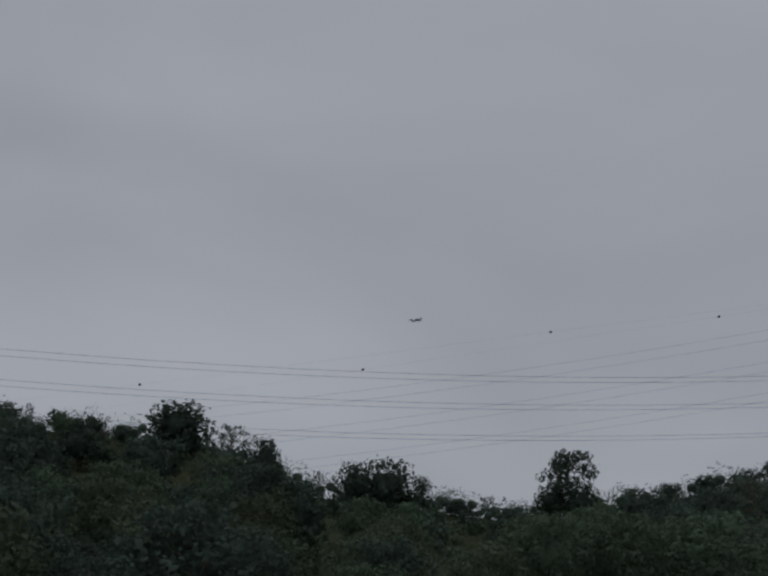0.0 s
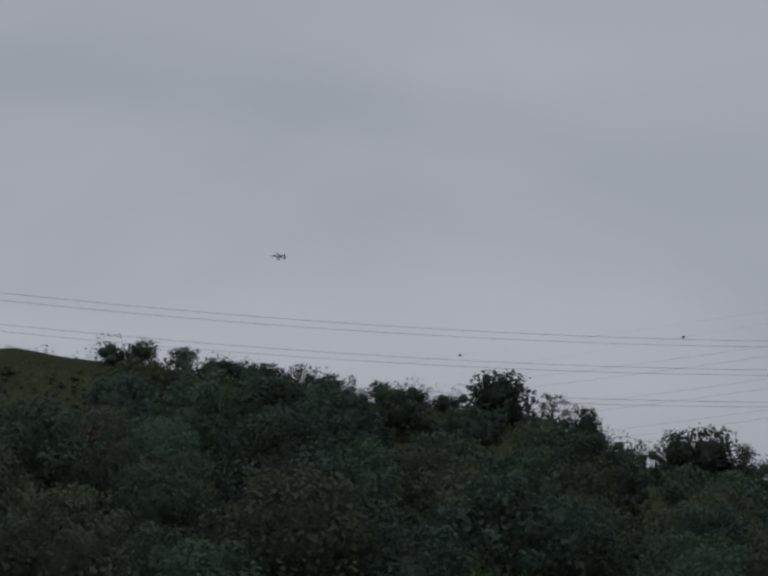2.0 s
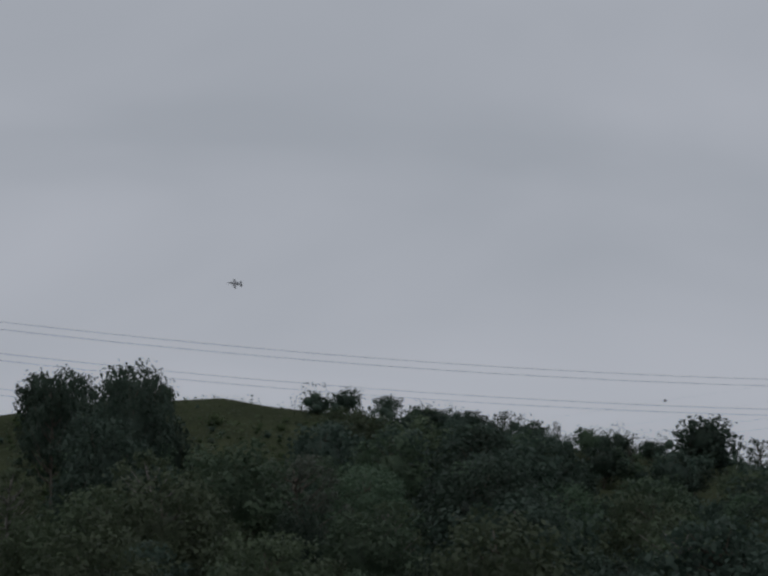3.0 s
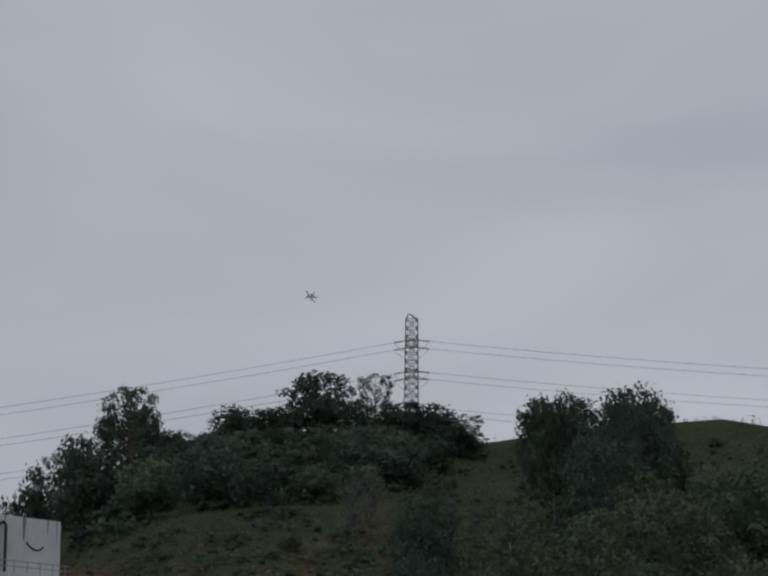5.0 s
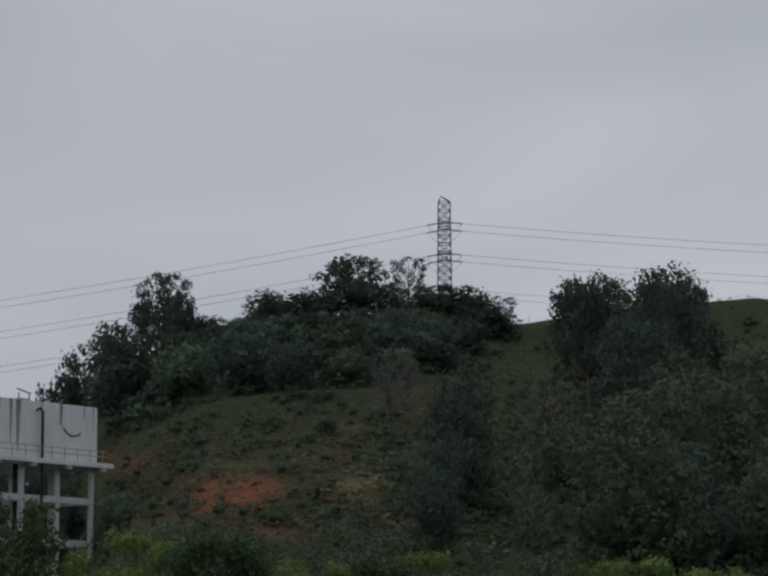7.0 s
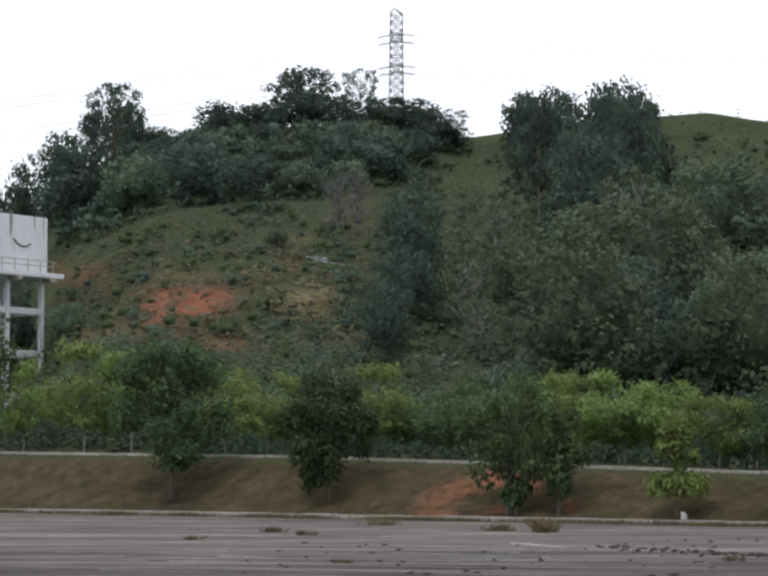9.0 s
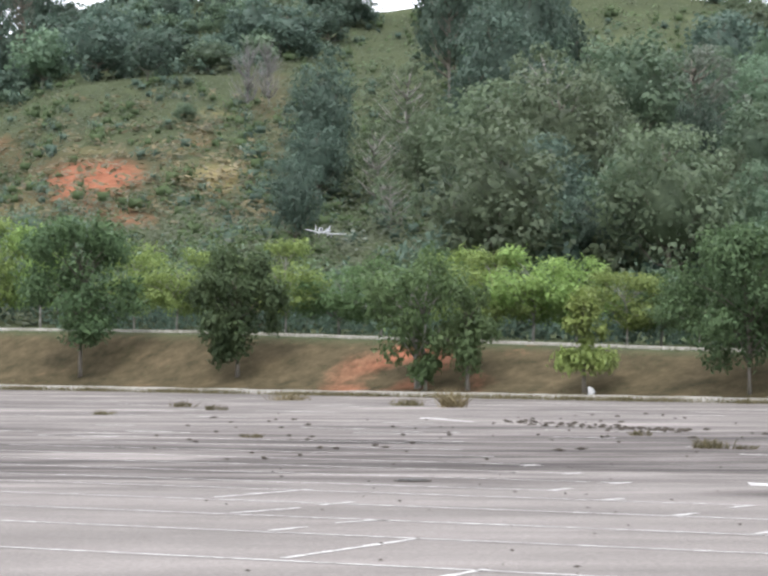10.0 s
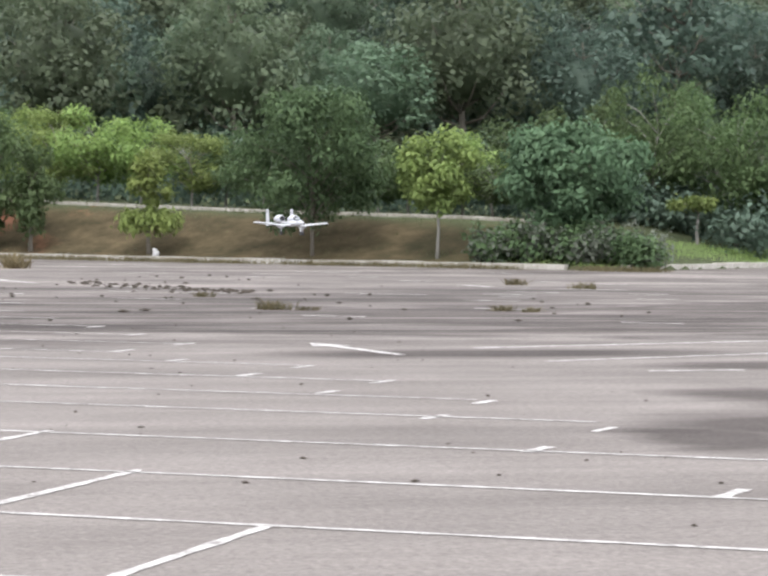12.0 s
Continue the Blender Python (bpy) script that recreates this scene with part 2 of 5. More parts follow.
        sr.inputs["From Min"].default_value, sr.inputs["From Max"].default_value = 0.34, 0.66
        sr.inputs["To Min"].default_value, sr.inputs["To Max"].default_value = lo, hi
        part_of = t.nodes.new("ShaderNodeMapRange")
        part_of.inputs["From Min"].default_value, part_of.inputs["From Max"].default_value = 26.0, 40.0
        part_of.inputs["To Min"].default_value = 0.3
        t.links.new(sep.outputs["Y"], part_of.inputs["Value"])
        away = t.nodes.new("ShaderNodeMath")
        away.operation = "SUBTRACT"
        away.inputs[1].default_value = 1.0
        held = t.nodes.new("ShaderNodeMath")
        held.operation = "MULTIPLY_ADD"
        held.inputs[2].default_value = 1.0
        tm = t.nodes.new("ShaderNodeMath")
        tm.operation = "MULTIPLY"
        t.links.new(sr.outputs["Result"], away.inputs[0])
        t.links.new(away.outputs[0], held.inputs[0])
        t.links.new(part_of.outputs["Result"], held.inputs[1])
        t.links.new(c.outputs["Object"], sm.inputs["Vector"])
        t.links.new(sm.outputs["Vector"], sn.inputs["Vector"])
        t.links.new(sn.outputs["Fac"], sr.inputs["Value"])
        t.links.new(held.outputs[0], tm.inputs[0])
        t.links.new(tone, tm.inputs[1])
        tone = tm.outputs[0]
    t.links.new(dm.outputs["Result"], gx.inputs[0])
    t.links.new(tone, gx.inputs["Scale"])
    t.links.new(gx.outputs["Vector"], p.inputs["Base Color"])
    return m


M["asphalt"] = pavement_material()


def ground_material():
    """Grass and undergrowth, with red soil and dry grass where the attribute says so."""
    m = material("hillside", (0.036, 0.044, 0.027), (0.066, 0.077, 0.043), 0.06, 0.95, fine=14, bump=0.8, spec=0.0)
    t = m.node_tree
    p = t.nodes["Principled BSDF"]
    src = p.inputs["Base Color"].links[0].from_socket
    at = t.nodes.new("ShaderNodeAttribute")
    at.attribute_name = "cover"
    sep = t.nodes.new("ShaderNodeSeparateColor")
    c = t.nodes.new("ShaderNodeTexCoord")
    nz = node(t, "ShaderNodeTexNoise", Scale=1.3, Detail=9.0, Roughness=0.74)
    t.links.new(c.outputs["Object"], nz.inputs["Vector"])
    t.links.new(at.outputs["Color"], sep.inputs["Color"])
    last = src
    for channel, (lo, hi) in (("Blue", ((0.036, 0.032, 0.02), (0.084, 0.066, 0.041))), ("Green", ((0.11, 0.095, 0.045), (0.19, 0.155, 0.08))), ("Red", ((0.125, 0.05, 0.03), (0.235, 0.104, 0.066)))):
        r = t.nodes.new("ShaderNodeValToRGB")
        r.color_ramp.elements[0].position, r.color_ramp.elements[1].position = 0.35, 0.65
        r.color_ramp.elements[0].color, r.color_ramp.elements[1].color = (*lo, 1), (*hi, 1)
        t.links.new(nz.outputs["Fac"], r.inputs["Fac"])
        # ragged edges
        f = t.nodes.new("ShaderNodeMath")
        f.operation = "MULTIPLY_ADD"
        f.inputs[1].default_value, f.inputs[2].default_value = 2.0, -0.5
        g = t.nodes.new("ShaderNodeMath")
        g.operation, g.use_clamp = "MULTIPLY_ADD", True
        g.inputs[1].default_value = 1.6
        h = t.nodes.new("ShaderNodeMath")
        h.operation = "MULTIPLY_ADD"
        h.inputs[1].default_value, h.inputs[2].default_value = 1.2, -0.9
        t.links.new(nz.outputs["Fac"], h.inputs[0])
        t.links.new(sep.outputs[channel], g.inputs[0])
        t.links.new(h.outputs[0], g.inputs[2])
        mx = t.nodes.new("ShaderNodeMix")
        mx.data_type = "RGBA"
        t.links.new(g.outputs[0], mx.inputs["Factor"])
        t.links.new(last, mx.inputs["A"])
        t.links.new(r.outputs["Color"], mx.inputs["B"])
        last = mx.outputs["Result"]
    t.links.new(last, p.inputs["Base Color"])
    return m


M["hillside"] = ground_material()

# ---------------------------------------------------------------- mesh helpers


def mesh_of(name, verts, faces, mat, smooth=False):
    me = bpy.data.meshes.new(name)
    me.from_pydata([tuple(v) for v in verts], [], [tuple(int(i) for i in f) for f in faces])
    me.materials.append(mat)
    if smooth:
        me.polygons.foreach_set("use_smooth", [True] * len(me.polygons))
    me.update()
    return me


def part(name, geometry, mat, parent=None, label="", smooth=False):
    """Links a bmesh, a (verts, faces) pair or a mesh as one object under a thing or part."""
    if isinstance(geometry, bpy.types.Mesh):
        me = geometry
    elif isinstance(geometry, tuple):
        me = mesh_of(name, *geometry, mat, smooth)
    else:
        me = bpy.data.meshes.new(name)
        geometry.to_mesh(me)
        geometry.free()
        me.materials.append(mat)
        if smooth:
            me.polygons.foreach_set("use_smooth", [True] * len(me.polygons))
    ob = new(name, me)
    ob.parent = parent
    return tagged(ob, label)


def joined(*pieces):
    verts, faces = [], []
    for v, f in pieces:
        k = len(verts)
        verts += [tuple(p) for p in v]
        faces += [[i + k for i in q] for q in f]
    return verts, faces


def tube(points, radii, sides=6):
    """A tapered tube along points."""
    pts = [Vector(p) for p in points]
    verts, faces = [], []
    for i, p in enumerate(pts):
        d = (pts[min(i + 1, len(pts) - 1)] - pts[max(i - 1, 0)]).normalized()
        a = d.cross(Vector((0.3, 1, 0.1)) if abs(d.y) < 0.9 else Vector((1, 0, 0))).normalized()
        b = d.cross(a)
        for k in range(sides):
            w = 2 * pi * k / sides
            verts.append(p + radii[i] * (a * cos(w) + b * sin(w)))
    for i in range(len(pts) - 1):
        for k in range(sides):
            j = (k + 1) % sides
            faces.append((i * sides + k, i * sides + j, (i + 1) * sides + j, (i + 1) * sides + k))
    faces.append(tuple(range(sides))[::-1])
    faces.append(tuple(range((len(pts) - 1) * sides, len(pts) * sides)))
    return verts, faces


def box(x0, y0, z0, x1, y1, z1, bevel=0.0):
    bm = bmesh.new()
    bmesh.ops.create_cube(bm, size=1)
    for v in bm.verts:
        v.co = ((x0 + x1) / 2 + v.co.x * (x1 - x0), (y0 + y1) / 2 + v.co.y * (y1 - y0), (z0 + z1) / 2 + v.co.z * (z1 - z0))
    if bevel:
        bmesh.ops.bevel(bm, geom=bm.edges[:], offset=bevel, segments=2, affect="EDGES")
    bm.verts.index_update()
    r = ([tuple(v.co) for v in bm.verts], [[v.index for v in f.verts] for f in bm.faces])
    bm.free()
    return r


def moved(piece, m):
    return [tuple(m @ Vector(v)) for v in piece[0]], piece[1]


def loft(rings):
    """A closed skin over rings of equal length, capped at both ends."""
    n = len(rings[0])
    verts = [p for r in rings for p in r]
    faces = [(i * n + k, i * n + (k + 1) % n, (i + 1) * n + (k + 1) % n, (i + 1) * n + k) for i in range(len(rings) - 1) for k in range(n)]
    faces += [tuple(range(n))[::-1], tuple(range((len(rings) - 1) * n, len(rings) * n))]
    return verts, faces


# ---------------------------------------------------------------- the lie of the land
K0, KE, KN = np.array((7.0, 73.6)), np.array((0.804, -0.595)), np.array((0.595, 0.804))   # kerb: a point, along, away
CORNER = 13.2                                                                           # where the kerb turns off
K1E, K1N = np.array((0.793, 0.609)), np.array((-0.609, 0.793))                           # the kerb past the corner
C1 = K0 + KE * (CORNER + 1.6)
RIDGE_AZ = [-180, -40, -14, -12, -11.2, -10.6, -10.1, -9.2, -7.5, -5.5, -3.8, -2, 0, 0.7, 1.5, 3, 6, 7.2, 9, 12, 14, 17, 19, 20.7, 23, 25.5, 28, 31, 36, 60, 180]
RIDGE_EL = [0.5, 0.5, 1.0, 1.2, 2.0, 3.6, 5.2, 6.6, 7.5, 7.8, 8.05, 8.0, 7.75, 7.82, 7.95, 8.13, 8.31, 8.1, 7.92, 7.5, 7.1, 6.85, 6.35, 5.5, 5.2, 4.85, 5.15, 5.65, 5.8, 3.0, 0.5]
RIDGE_D, FOOT_D = 320.0, 106.0


def smooth01(x):
    x = min(max(x, 0.0), 1.0)
    return x * x * (3 - 2 * x)


def terrace(u):
    return float(np.interp(u, (-60, -20, 0, 8, 12, 16), (2.5, 2.05, 1.5, 1.35, 1.15, 0.14)))


def land(x, y):
    """Height of the natural ground."""
    p = np.array((x, y)) - K0
    u, v = float(p @ KE), float(p @ KN)
    q = np.array((x, y)) - C1
    if v > 0.3 and (u < CORNER + 2 or float(q @ K1N) > 0.2):
        low = 0.1 + max(terrace(u) - 0.1, 0.04) * smooth01((v - 0.35) / 4.6)
    else:
        low = -0.06
    d, az = hypot(x, y), math.degrees(atan2(x, y))
    if d <= FOOT_D:
        return low
    s = (d - FOOT_D) / (RIDGE_D - FOOT_D)
    flank = az - 1.9 * max(1 - s, 0) * smooth01((-6 - az) / 2)
    top = EYE + RIDGE_D * tan(radians(float(np.interp(flank, RIDGE_AZ, RIDGE_EL))))
    lumps = 1.6 * noise.noise((x * 0.03, y * 0.03, 2.0)) + 0.6 * noise.noise((x * 0.11, y * 0.11, 7.0))
    if s < 1:
        f = 0.85 * s + 0.15 * s * s
        return low + (top - low) * f + lumps * min(1, s * 5) * (1 - smooth01((s - 0.86) / 0.14))
    return top - (top - 2) * smooth01((d - RIDGE_D) / 500)


def by_angle(az, d):
    a = radians(az)
    return d * sin(a), d * cos(a)


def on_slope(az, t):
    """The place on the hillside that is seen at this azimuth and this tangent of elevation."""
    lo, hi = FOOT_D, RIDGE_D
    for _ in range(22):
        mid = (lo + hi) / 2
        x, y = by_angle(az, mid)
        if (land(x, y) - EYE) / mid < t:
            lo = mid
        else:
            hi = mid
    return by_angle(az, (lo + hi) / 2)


def beyond_kerb(az, v):
    """The place at this azimuth and v metres past the kerb."""
    a = radians(az)
    r = (v + float(K0 @ KN)) / (sin(a) * KN[0] + cos(a) * KN[1])
    return r * sin(a), r * cos(a)


def cover_at(x, y):
    """Red soil, dry grass, brown earth: 0 to 1."""
    d, az = hypot(x, y), math.degrees(atan2(x, y))
    p = np.array((x, y)) - K0
    u, v = float(p @ KE), float(p @ KN)
    t = (land(x, y) - EYE) / d
    n = noise.noise((x * 0.12, y * 0.12, 4.0))
    blob = lambda a, b, ra, rb: math.exp(-(((az - a) / ra) ** 2 + ((t - b) / rb) ** 2) + 0.5 * n)
    if 0.2 < v < 5.2 and u < CORNER + 1:
        red = 1.15 * math.exp(-((u + 9.4) / 2.4) ** 2) + 0.5 * math.exp(-((u + 5.4) / 0.8) ** 2) + 0.22 * math.exp(-((u + 24) / 10) ** 2)
        red *= 0.36 + 0.4 * n + 0.9 * noise.noise((x * 0.7, y * 0.7, 8.0))
        return max(0, min(1, red)), 0.0, 0.95 - 0.75 * smooth01((v - 3.4) / 1.6) - 0.4 * smooth01((u - 4) / 8)
    if d < FOOT_D or v < 22:
        return 0.0, 0.12 * max(0, n), 0.1
    red = blob(-5.9, 0.068, 0.75, 0.006) + 0.8 * blob(-6.9, 0.064, 0.8, 0.009) + 0.5 * blob(-9.0, 0.079, 1.0, 0.007) + 0.6 * blob(-5.6, 0.049, 0.9, 0.005) + 0.35 * blob(-3.9, 0.083, 0.6, 0.008)
    dry = blob(-3.45, 0.067, 0.75, 0.007) + 0.6 * blob(-8.5, 0.056, 1.6, 0.005) + 0.4 * blob(-3.6, 0.094, 1.2, 0.003) + 0.4 * blob(-6.5, 0.078, 1.2, 0.003)
    brown = 0.75 * blob(-6.5, 0.065, 3.2, 0.02) + 0.6 * blob(-2.2, 0.10, 0.8, 0.02) + 0.35 * blob(6.5, 0.09, 1.3, 0.012)
    return min(1, red), min(1, dry), min(1, brown)


def build_ground():
    azs = list(np.arange(-15, 36.01, 0.3)) + list(np.arange(37, 344, 6.0))
    ds = [2, 20, 40, 50, 55] + list(np.arange(57, 108, 0.75)) + list(np.arange(108, 330, 2.6)) + [340, 360, 400, 500, 650, 850, 1200, 2000, 4500]
    nz_, nd = len(azs), len(ds)
    verts = [(*by_angle(a, d), 0) for a in azs for d in ds]
    verts = [(x, y, land(x, y)) for x, y, _ in verts]
    faces = [(i * nd + k, ((i + 1) % nz_) * nd + k, ((i + 1) % nz_) * nd + k + 1, i * nd + k + 1) for i in range(nz_) for k in range(nd - 1)]
    faces = [f[::-1] for f in faces]
    me = mesh_of("ground", verts, faces, M["hillside"], True)
    at = me.color_attributes.new("cover", "FLOAT_COLOR", "POINT")
    cols = np.ones((len(verts), 4), dtype=np.float32)
    for i, (x, y, z) in enumerate(verts):
        if -16 < math.degrees(atan2(x, y)) < 37 and 55 < hypot(x, y) < 340:
            cols[i, :3] = cover_at(x, y)
        else:
            cols[i, :3] = (0, 0, 0)
    at.data.foreach_set("color", cols.ravel())
    tagged(new("ground", me), "green scrub hillside with red soil scars above a bank", "ground", kind="structure")


build_ground()

# ---------------------------------------------------------------- car park


def build_pavement():
    a = K0 + KE * -75
    b, c = K0 + KE * CORNER, C1 + K1N * 0
    e = C1 + K1E * 60
    rim = [a, b, c, e, np.array((75, 60)), np.array((75, -30)), np.array((-75, -30)), np.array((-75, 60))]
    n = len(rim)
    verts = [(p[0], p[1], 0.0) for p in rim] + [(p[0], p[1], -0.3) for p in rim]
    faces = [tuple(range(n))[::-1], tuple(range(n, 2 * n))] + [(i, (i + 1) % n, (i + 1) % n + n, i + n) for i in range(n)]
    bm = bmesh.new()
    vs = [bm.verts.new(v) for v in verts]
    for f in faces:
        bm.faces.new([vs[i] for i in f])
    bmesh.ops.recalc_face_normals(bm, faces=bm.faces[:])
    ob = part("pavement", bm, M["asphalt"])
    return tagged(ob, "weathered grey asphalt car park with dark stains", "pavement", kind="structure")


pavement = build_pavement()
BAY = np.array((0.887, -0.462))      # along the bays
ACROSS = np.array((-0.462, -0.887))  # towards the camera


def stroke(name, p, q, width, label=""):
    """A painted stroke, a few millimetres proud, with a slightly wavering edge."""
    p, q = np.array(p, float), np.array(q, float)
    d = (q - p) / np.linalg.norm(q - p)
    w = np.array((-d[1], d[0])) * width / 2
    n = max(2, int(np.linalg.norm(q - p) / 0.14))
    verts = []
    for i in range(n + 1):
        m = p + (q - p) * i / n
        k = 1 + random.uniform(-0.38, 0.14)
        verts += [(*(m - w * k), 0.005), (*(m + w * k), 0.005)]
    faces = [(2 * i, 2 * i + 2, 2 * i + 3, 2 * i + 1) for i in range(n)]
    return part(name, (verts, faces), M["line_paint"], pavement, label)


# bay lines: where each starts beside the left-hand strokes, and its length towards the aisle
def bay_line(y_at_0, x0, x1, width=0.1):
    k = -BAY[1] / BAY[0]
    p = (x0, y_at_0 - k * x0)
    q = (x1, y_at_0 - k * x1)
    return stroke("bay_line", p, q, width)


LINES = [(11.6, -8, 12), (14.0, -8, 9.0), (16.45, -8, 6.9), (19.05, -8, 6.0), (21.85, -8, 5.4), (23.9, -8, 4.92), (26.05, -8, 4.5), (28.2, -8, 4.05), (29.75, -7, 2.3), (31.85, -7, 3.2),
         (33.8, -7, 2.8), (35.85, -6, 2.4), (38.0, -6, 2.0), (40.2, -5, 1.6), (42.4, -5, 1.2)]
for y0, xa, xb in LINES:
    bay_line(y0, xa, xb, 0.072)
for ax, ay in ((0.49, 21.61), (0.95, 18.7), (1.39, 15.88), (1.84, 13.02), (2.28, 10.2)):
    stroke("bay_end", (ax, ay), (ax - 1.14, ay - 2.0), 0.088)
for ax, ay, bx, by in ((-0.62, 28.77, -1.68, 27.27), (-0.12, 26.51, -0.46, 26.0), (-0.66, 25.56, -1.33, 24.77), (0.2, 23.85, -0.27, 23.45), (-0.54, 22.92, -0.87, 22.48)):
    stroke("bay_end", (ax, ay), (bx, by), 0.1)
for ax, ay in ((5.39, 18.59), (5.04, 21.27), (4.6, 23.8), (4.14, 26.04), (3.3, 30.3), (2.9, 32.5), (2.5, 34.6), (5.01, 14.38), (4.47, 17.11), (4.28, 19.81), (3.82, 22.51), (3.39, 24.86), (2.9, 27.2), (2.45, 29.0)):
    stroke("bay_tick", (ax + 0.02, ay), (ax - 0.25, ay - 0.36), 0.11)
# aisle lines and faded strokes further off
stroke("aisle_line", (6.7, 29.2), (12.5, 31.1), 0.13)
stroke("aisle_line", (6.95, 26.65), (12.0, 28.75), 0.1)
stroke("aisle_line", (7.65, 25.0), (8.75, 25.1), 0.12)
stroke("aisle_line", (11.75, 52.7), (12.15, 51.4), 0.22)
random.seed(11)
for row in range(26):
    y0 = 41 + row * 1.35
    for k in range(random.randint(2, 4)):
        x = random.uniform(-9, 16)
        ln = random.uniform(0.5, 1.6)
        yy = y0 - 0.52 * x + random.uniform(-0.3, 0.3)
        if yy > 33 and (np.array((x + ln, yy)) - K0) @ KN < -2:
            stroke("bay_line", (x, yy), (x + ln, yy - 0.52 * ln), 0.13)


def arrow_marking(x, y, turn, size):
    m = Matrix.Translation((x, y, 0.006)) @ Matrix.Rotation(turn, 4, "Z") @ Matrix.Scale(size, 4)
    pts = [(0, 0), (0.42, 0.17), (0.42, 0.055), (1.6, 0.04), (1.6, -0.04), (0.42, -0.055), (0.42, -0.17)]
    v = [tuple(m @ Vector((a, b, 0))) for a, b in pts]
    part("arrow_marking", (v, [(0, 2, 1), (0, 6, 5), (0, 5, 4, 3, 2)]), M["line_paint"], pavement, "white painted direction arrow")


arrow_marking(4.8, 30.3, radians(-74), 1.6)
arrow_marking(1.3, 56.0, radians(-70), 2.0)


def manhole(x, y):
    e = tagged(new("manhole_cover"), "round dark iron manhole cover in the asphalt", "manhole cover")
    e.matrix_world = pose(x, y, 0.0)
    part("rim", tube([(0, 0, -0.02), (0, 0, 0.012)], [0.24, 0.24], 28), M["grit"], e)
    lid = part("lid", tube([(0, 0, 0.0), (0, 0, 0.018)], [0.2, 0.197], 28), M["iron"], e)
    for i in range(-3, 4):
        h = (0.18 ** 2 - (i * 0.048) ** 2) ** 0.5
        part("ridge", box(-h, i * 0.048 - 0.012, 0.018, h, i * 0.048 + 0.012, 0.024), M["iron"], lid)


manhole(0.62, 30.55)


def kerb_run(start, along, away, length, name, gap=None):
    top = tagged(new(name), "pale weathered concrete kerb along the car park", "kerb", kind="structure")
    stone = mesh_of("kerb_stone", *box(0.006, 0, -0.05, 1.494, 0.36, 0.15, 0.02), M["concrete"])
    n = int(length / 1.5)
    ang = atan2(along[1], along[0])
    for i in range(n):
        if gap and gap[0] <= i <= gap[1]:
            continue
        p = start + along * 1.5 * i
        o = part("kerb_stone", stone, None, top)
        o.matrix_world = Matrix.Translation((p[0], p[1], random.uniform(-0.018, 0.012))) @ Matrix.Rotation(ang + random.uniform(-0.006, 0.006), 4, "Z")


random.seed(3)
kerb_run(K0 + KE * -64.8, KE, KN, 78, "kerb_1")
kerb_run(C1 + K1E * 0.6, K1E, K1N, 40, "kerb_2")


def bank_edge():
    """A low concrete drain edge along the top of the bank."""
    e = tagged(new("drain_edge"), "narrow grey concrete edge along the bank top", "kerb", kind="structure")
    for i in range(34):
        u = -54 + i * 2.0
        if u > 9.5:
            break
        a, b = K0 + KE * u + KN * 5.3, K0 + KE * (u + 1.97) + KN * 5.3
        za, zb = land(*a), land(*b)
        w = KN * 0.3
        v = [(*a, za - 0.2), (*b, zb - 0.2), (*(b + w), zb - 0.2), (*(a + w), za - 0.2), (*a, za + 0.11), (*b, zb + 0.11), (*(b + w), zb + 0.11), (*(a + w), za + 0.11)]
        part("edge_block", (v, [(0, 3, 2, 1), (4, 5, 6, 7), (0, 1, 5, 4), (1, 2, 6, 5), (2, 3, 7, 6), (3, 0, 4, 7)]), M["concrete"], e)


bank_edge()

# ---------------------------------------------------------------- trees


def leaves(rng, blobs, count, size, upright=0.35, shell=2.2, sprays=1, spread=0.5, aspect=0.5, ruffle=0.45, outward=0.55, soft=0.3):
    """Diamond leaves in sprays over a set of ellipsoid clumps (centre, radii); soft: how far their shading follows the clump."""
    w = np.array([(r[0] * r[1] * r[2]) ** (2 / 3) for _, r in blobs])
    pick = rng.choice(len(blobs), count // sprays, p=w / w.sum())
    c = np.array([blobs[i][0] for i in pick], float)
    r = np.array([blobs[i][1] for i in pick], float)
    d = rng.normal(size=(len(pick), 3))
    d /= np.linalg.norm(d, axis=1)[:, None]
    rad = rng.random(len(pick)) ** (1 / shell)
    at = c + d * r * rad[:, None]
    d, at = np.repeat(d, sprays, 0), np.repeat(at, sprays, 0)
    at = at + rng.normal(size=at.shape) * size * spread * (1 if sprays > 1 else 0)
    n = d * outward + rng.normal(size=d.shape) * ruffle + np.array((0, 0, upright * 1.7))
    n /= np.linalg.norm(n, axis=1)[:, None]
    a = np.cross(n, rng.normal(size=n.shape))
    a /= np.linalg.norm(a, axis=1)[:, None]
    b = np.cross(n, a)
    s = (size * (0.6 + 0.8 * rng.random(len(at))))[:, None]
    droop = np.array((0, 0, -0.18)) * s
    v = np.stack([at - a * s * 0.5, at - b * s * 0.5 * aspect + n * s * 0.05, at + a * s * 0.5 + droop, at + b * s * 0.5 * aspect + n * s * 0.05], 1).reshape(-1, 3)
    f = np.arange(len(v)).reshape(-1, 4)
    k = n * (1 - soft) + (d + np.array((0, 0, 0.12))) * soft
    k /= np.linalg.norm(k, axis=1)[:, None]
    return v, f, np.repeat(k, 4, 0)


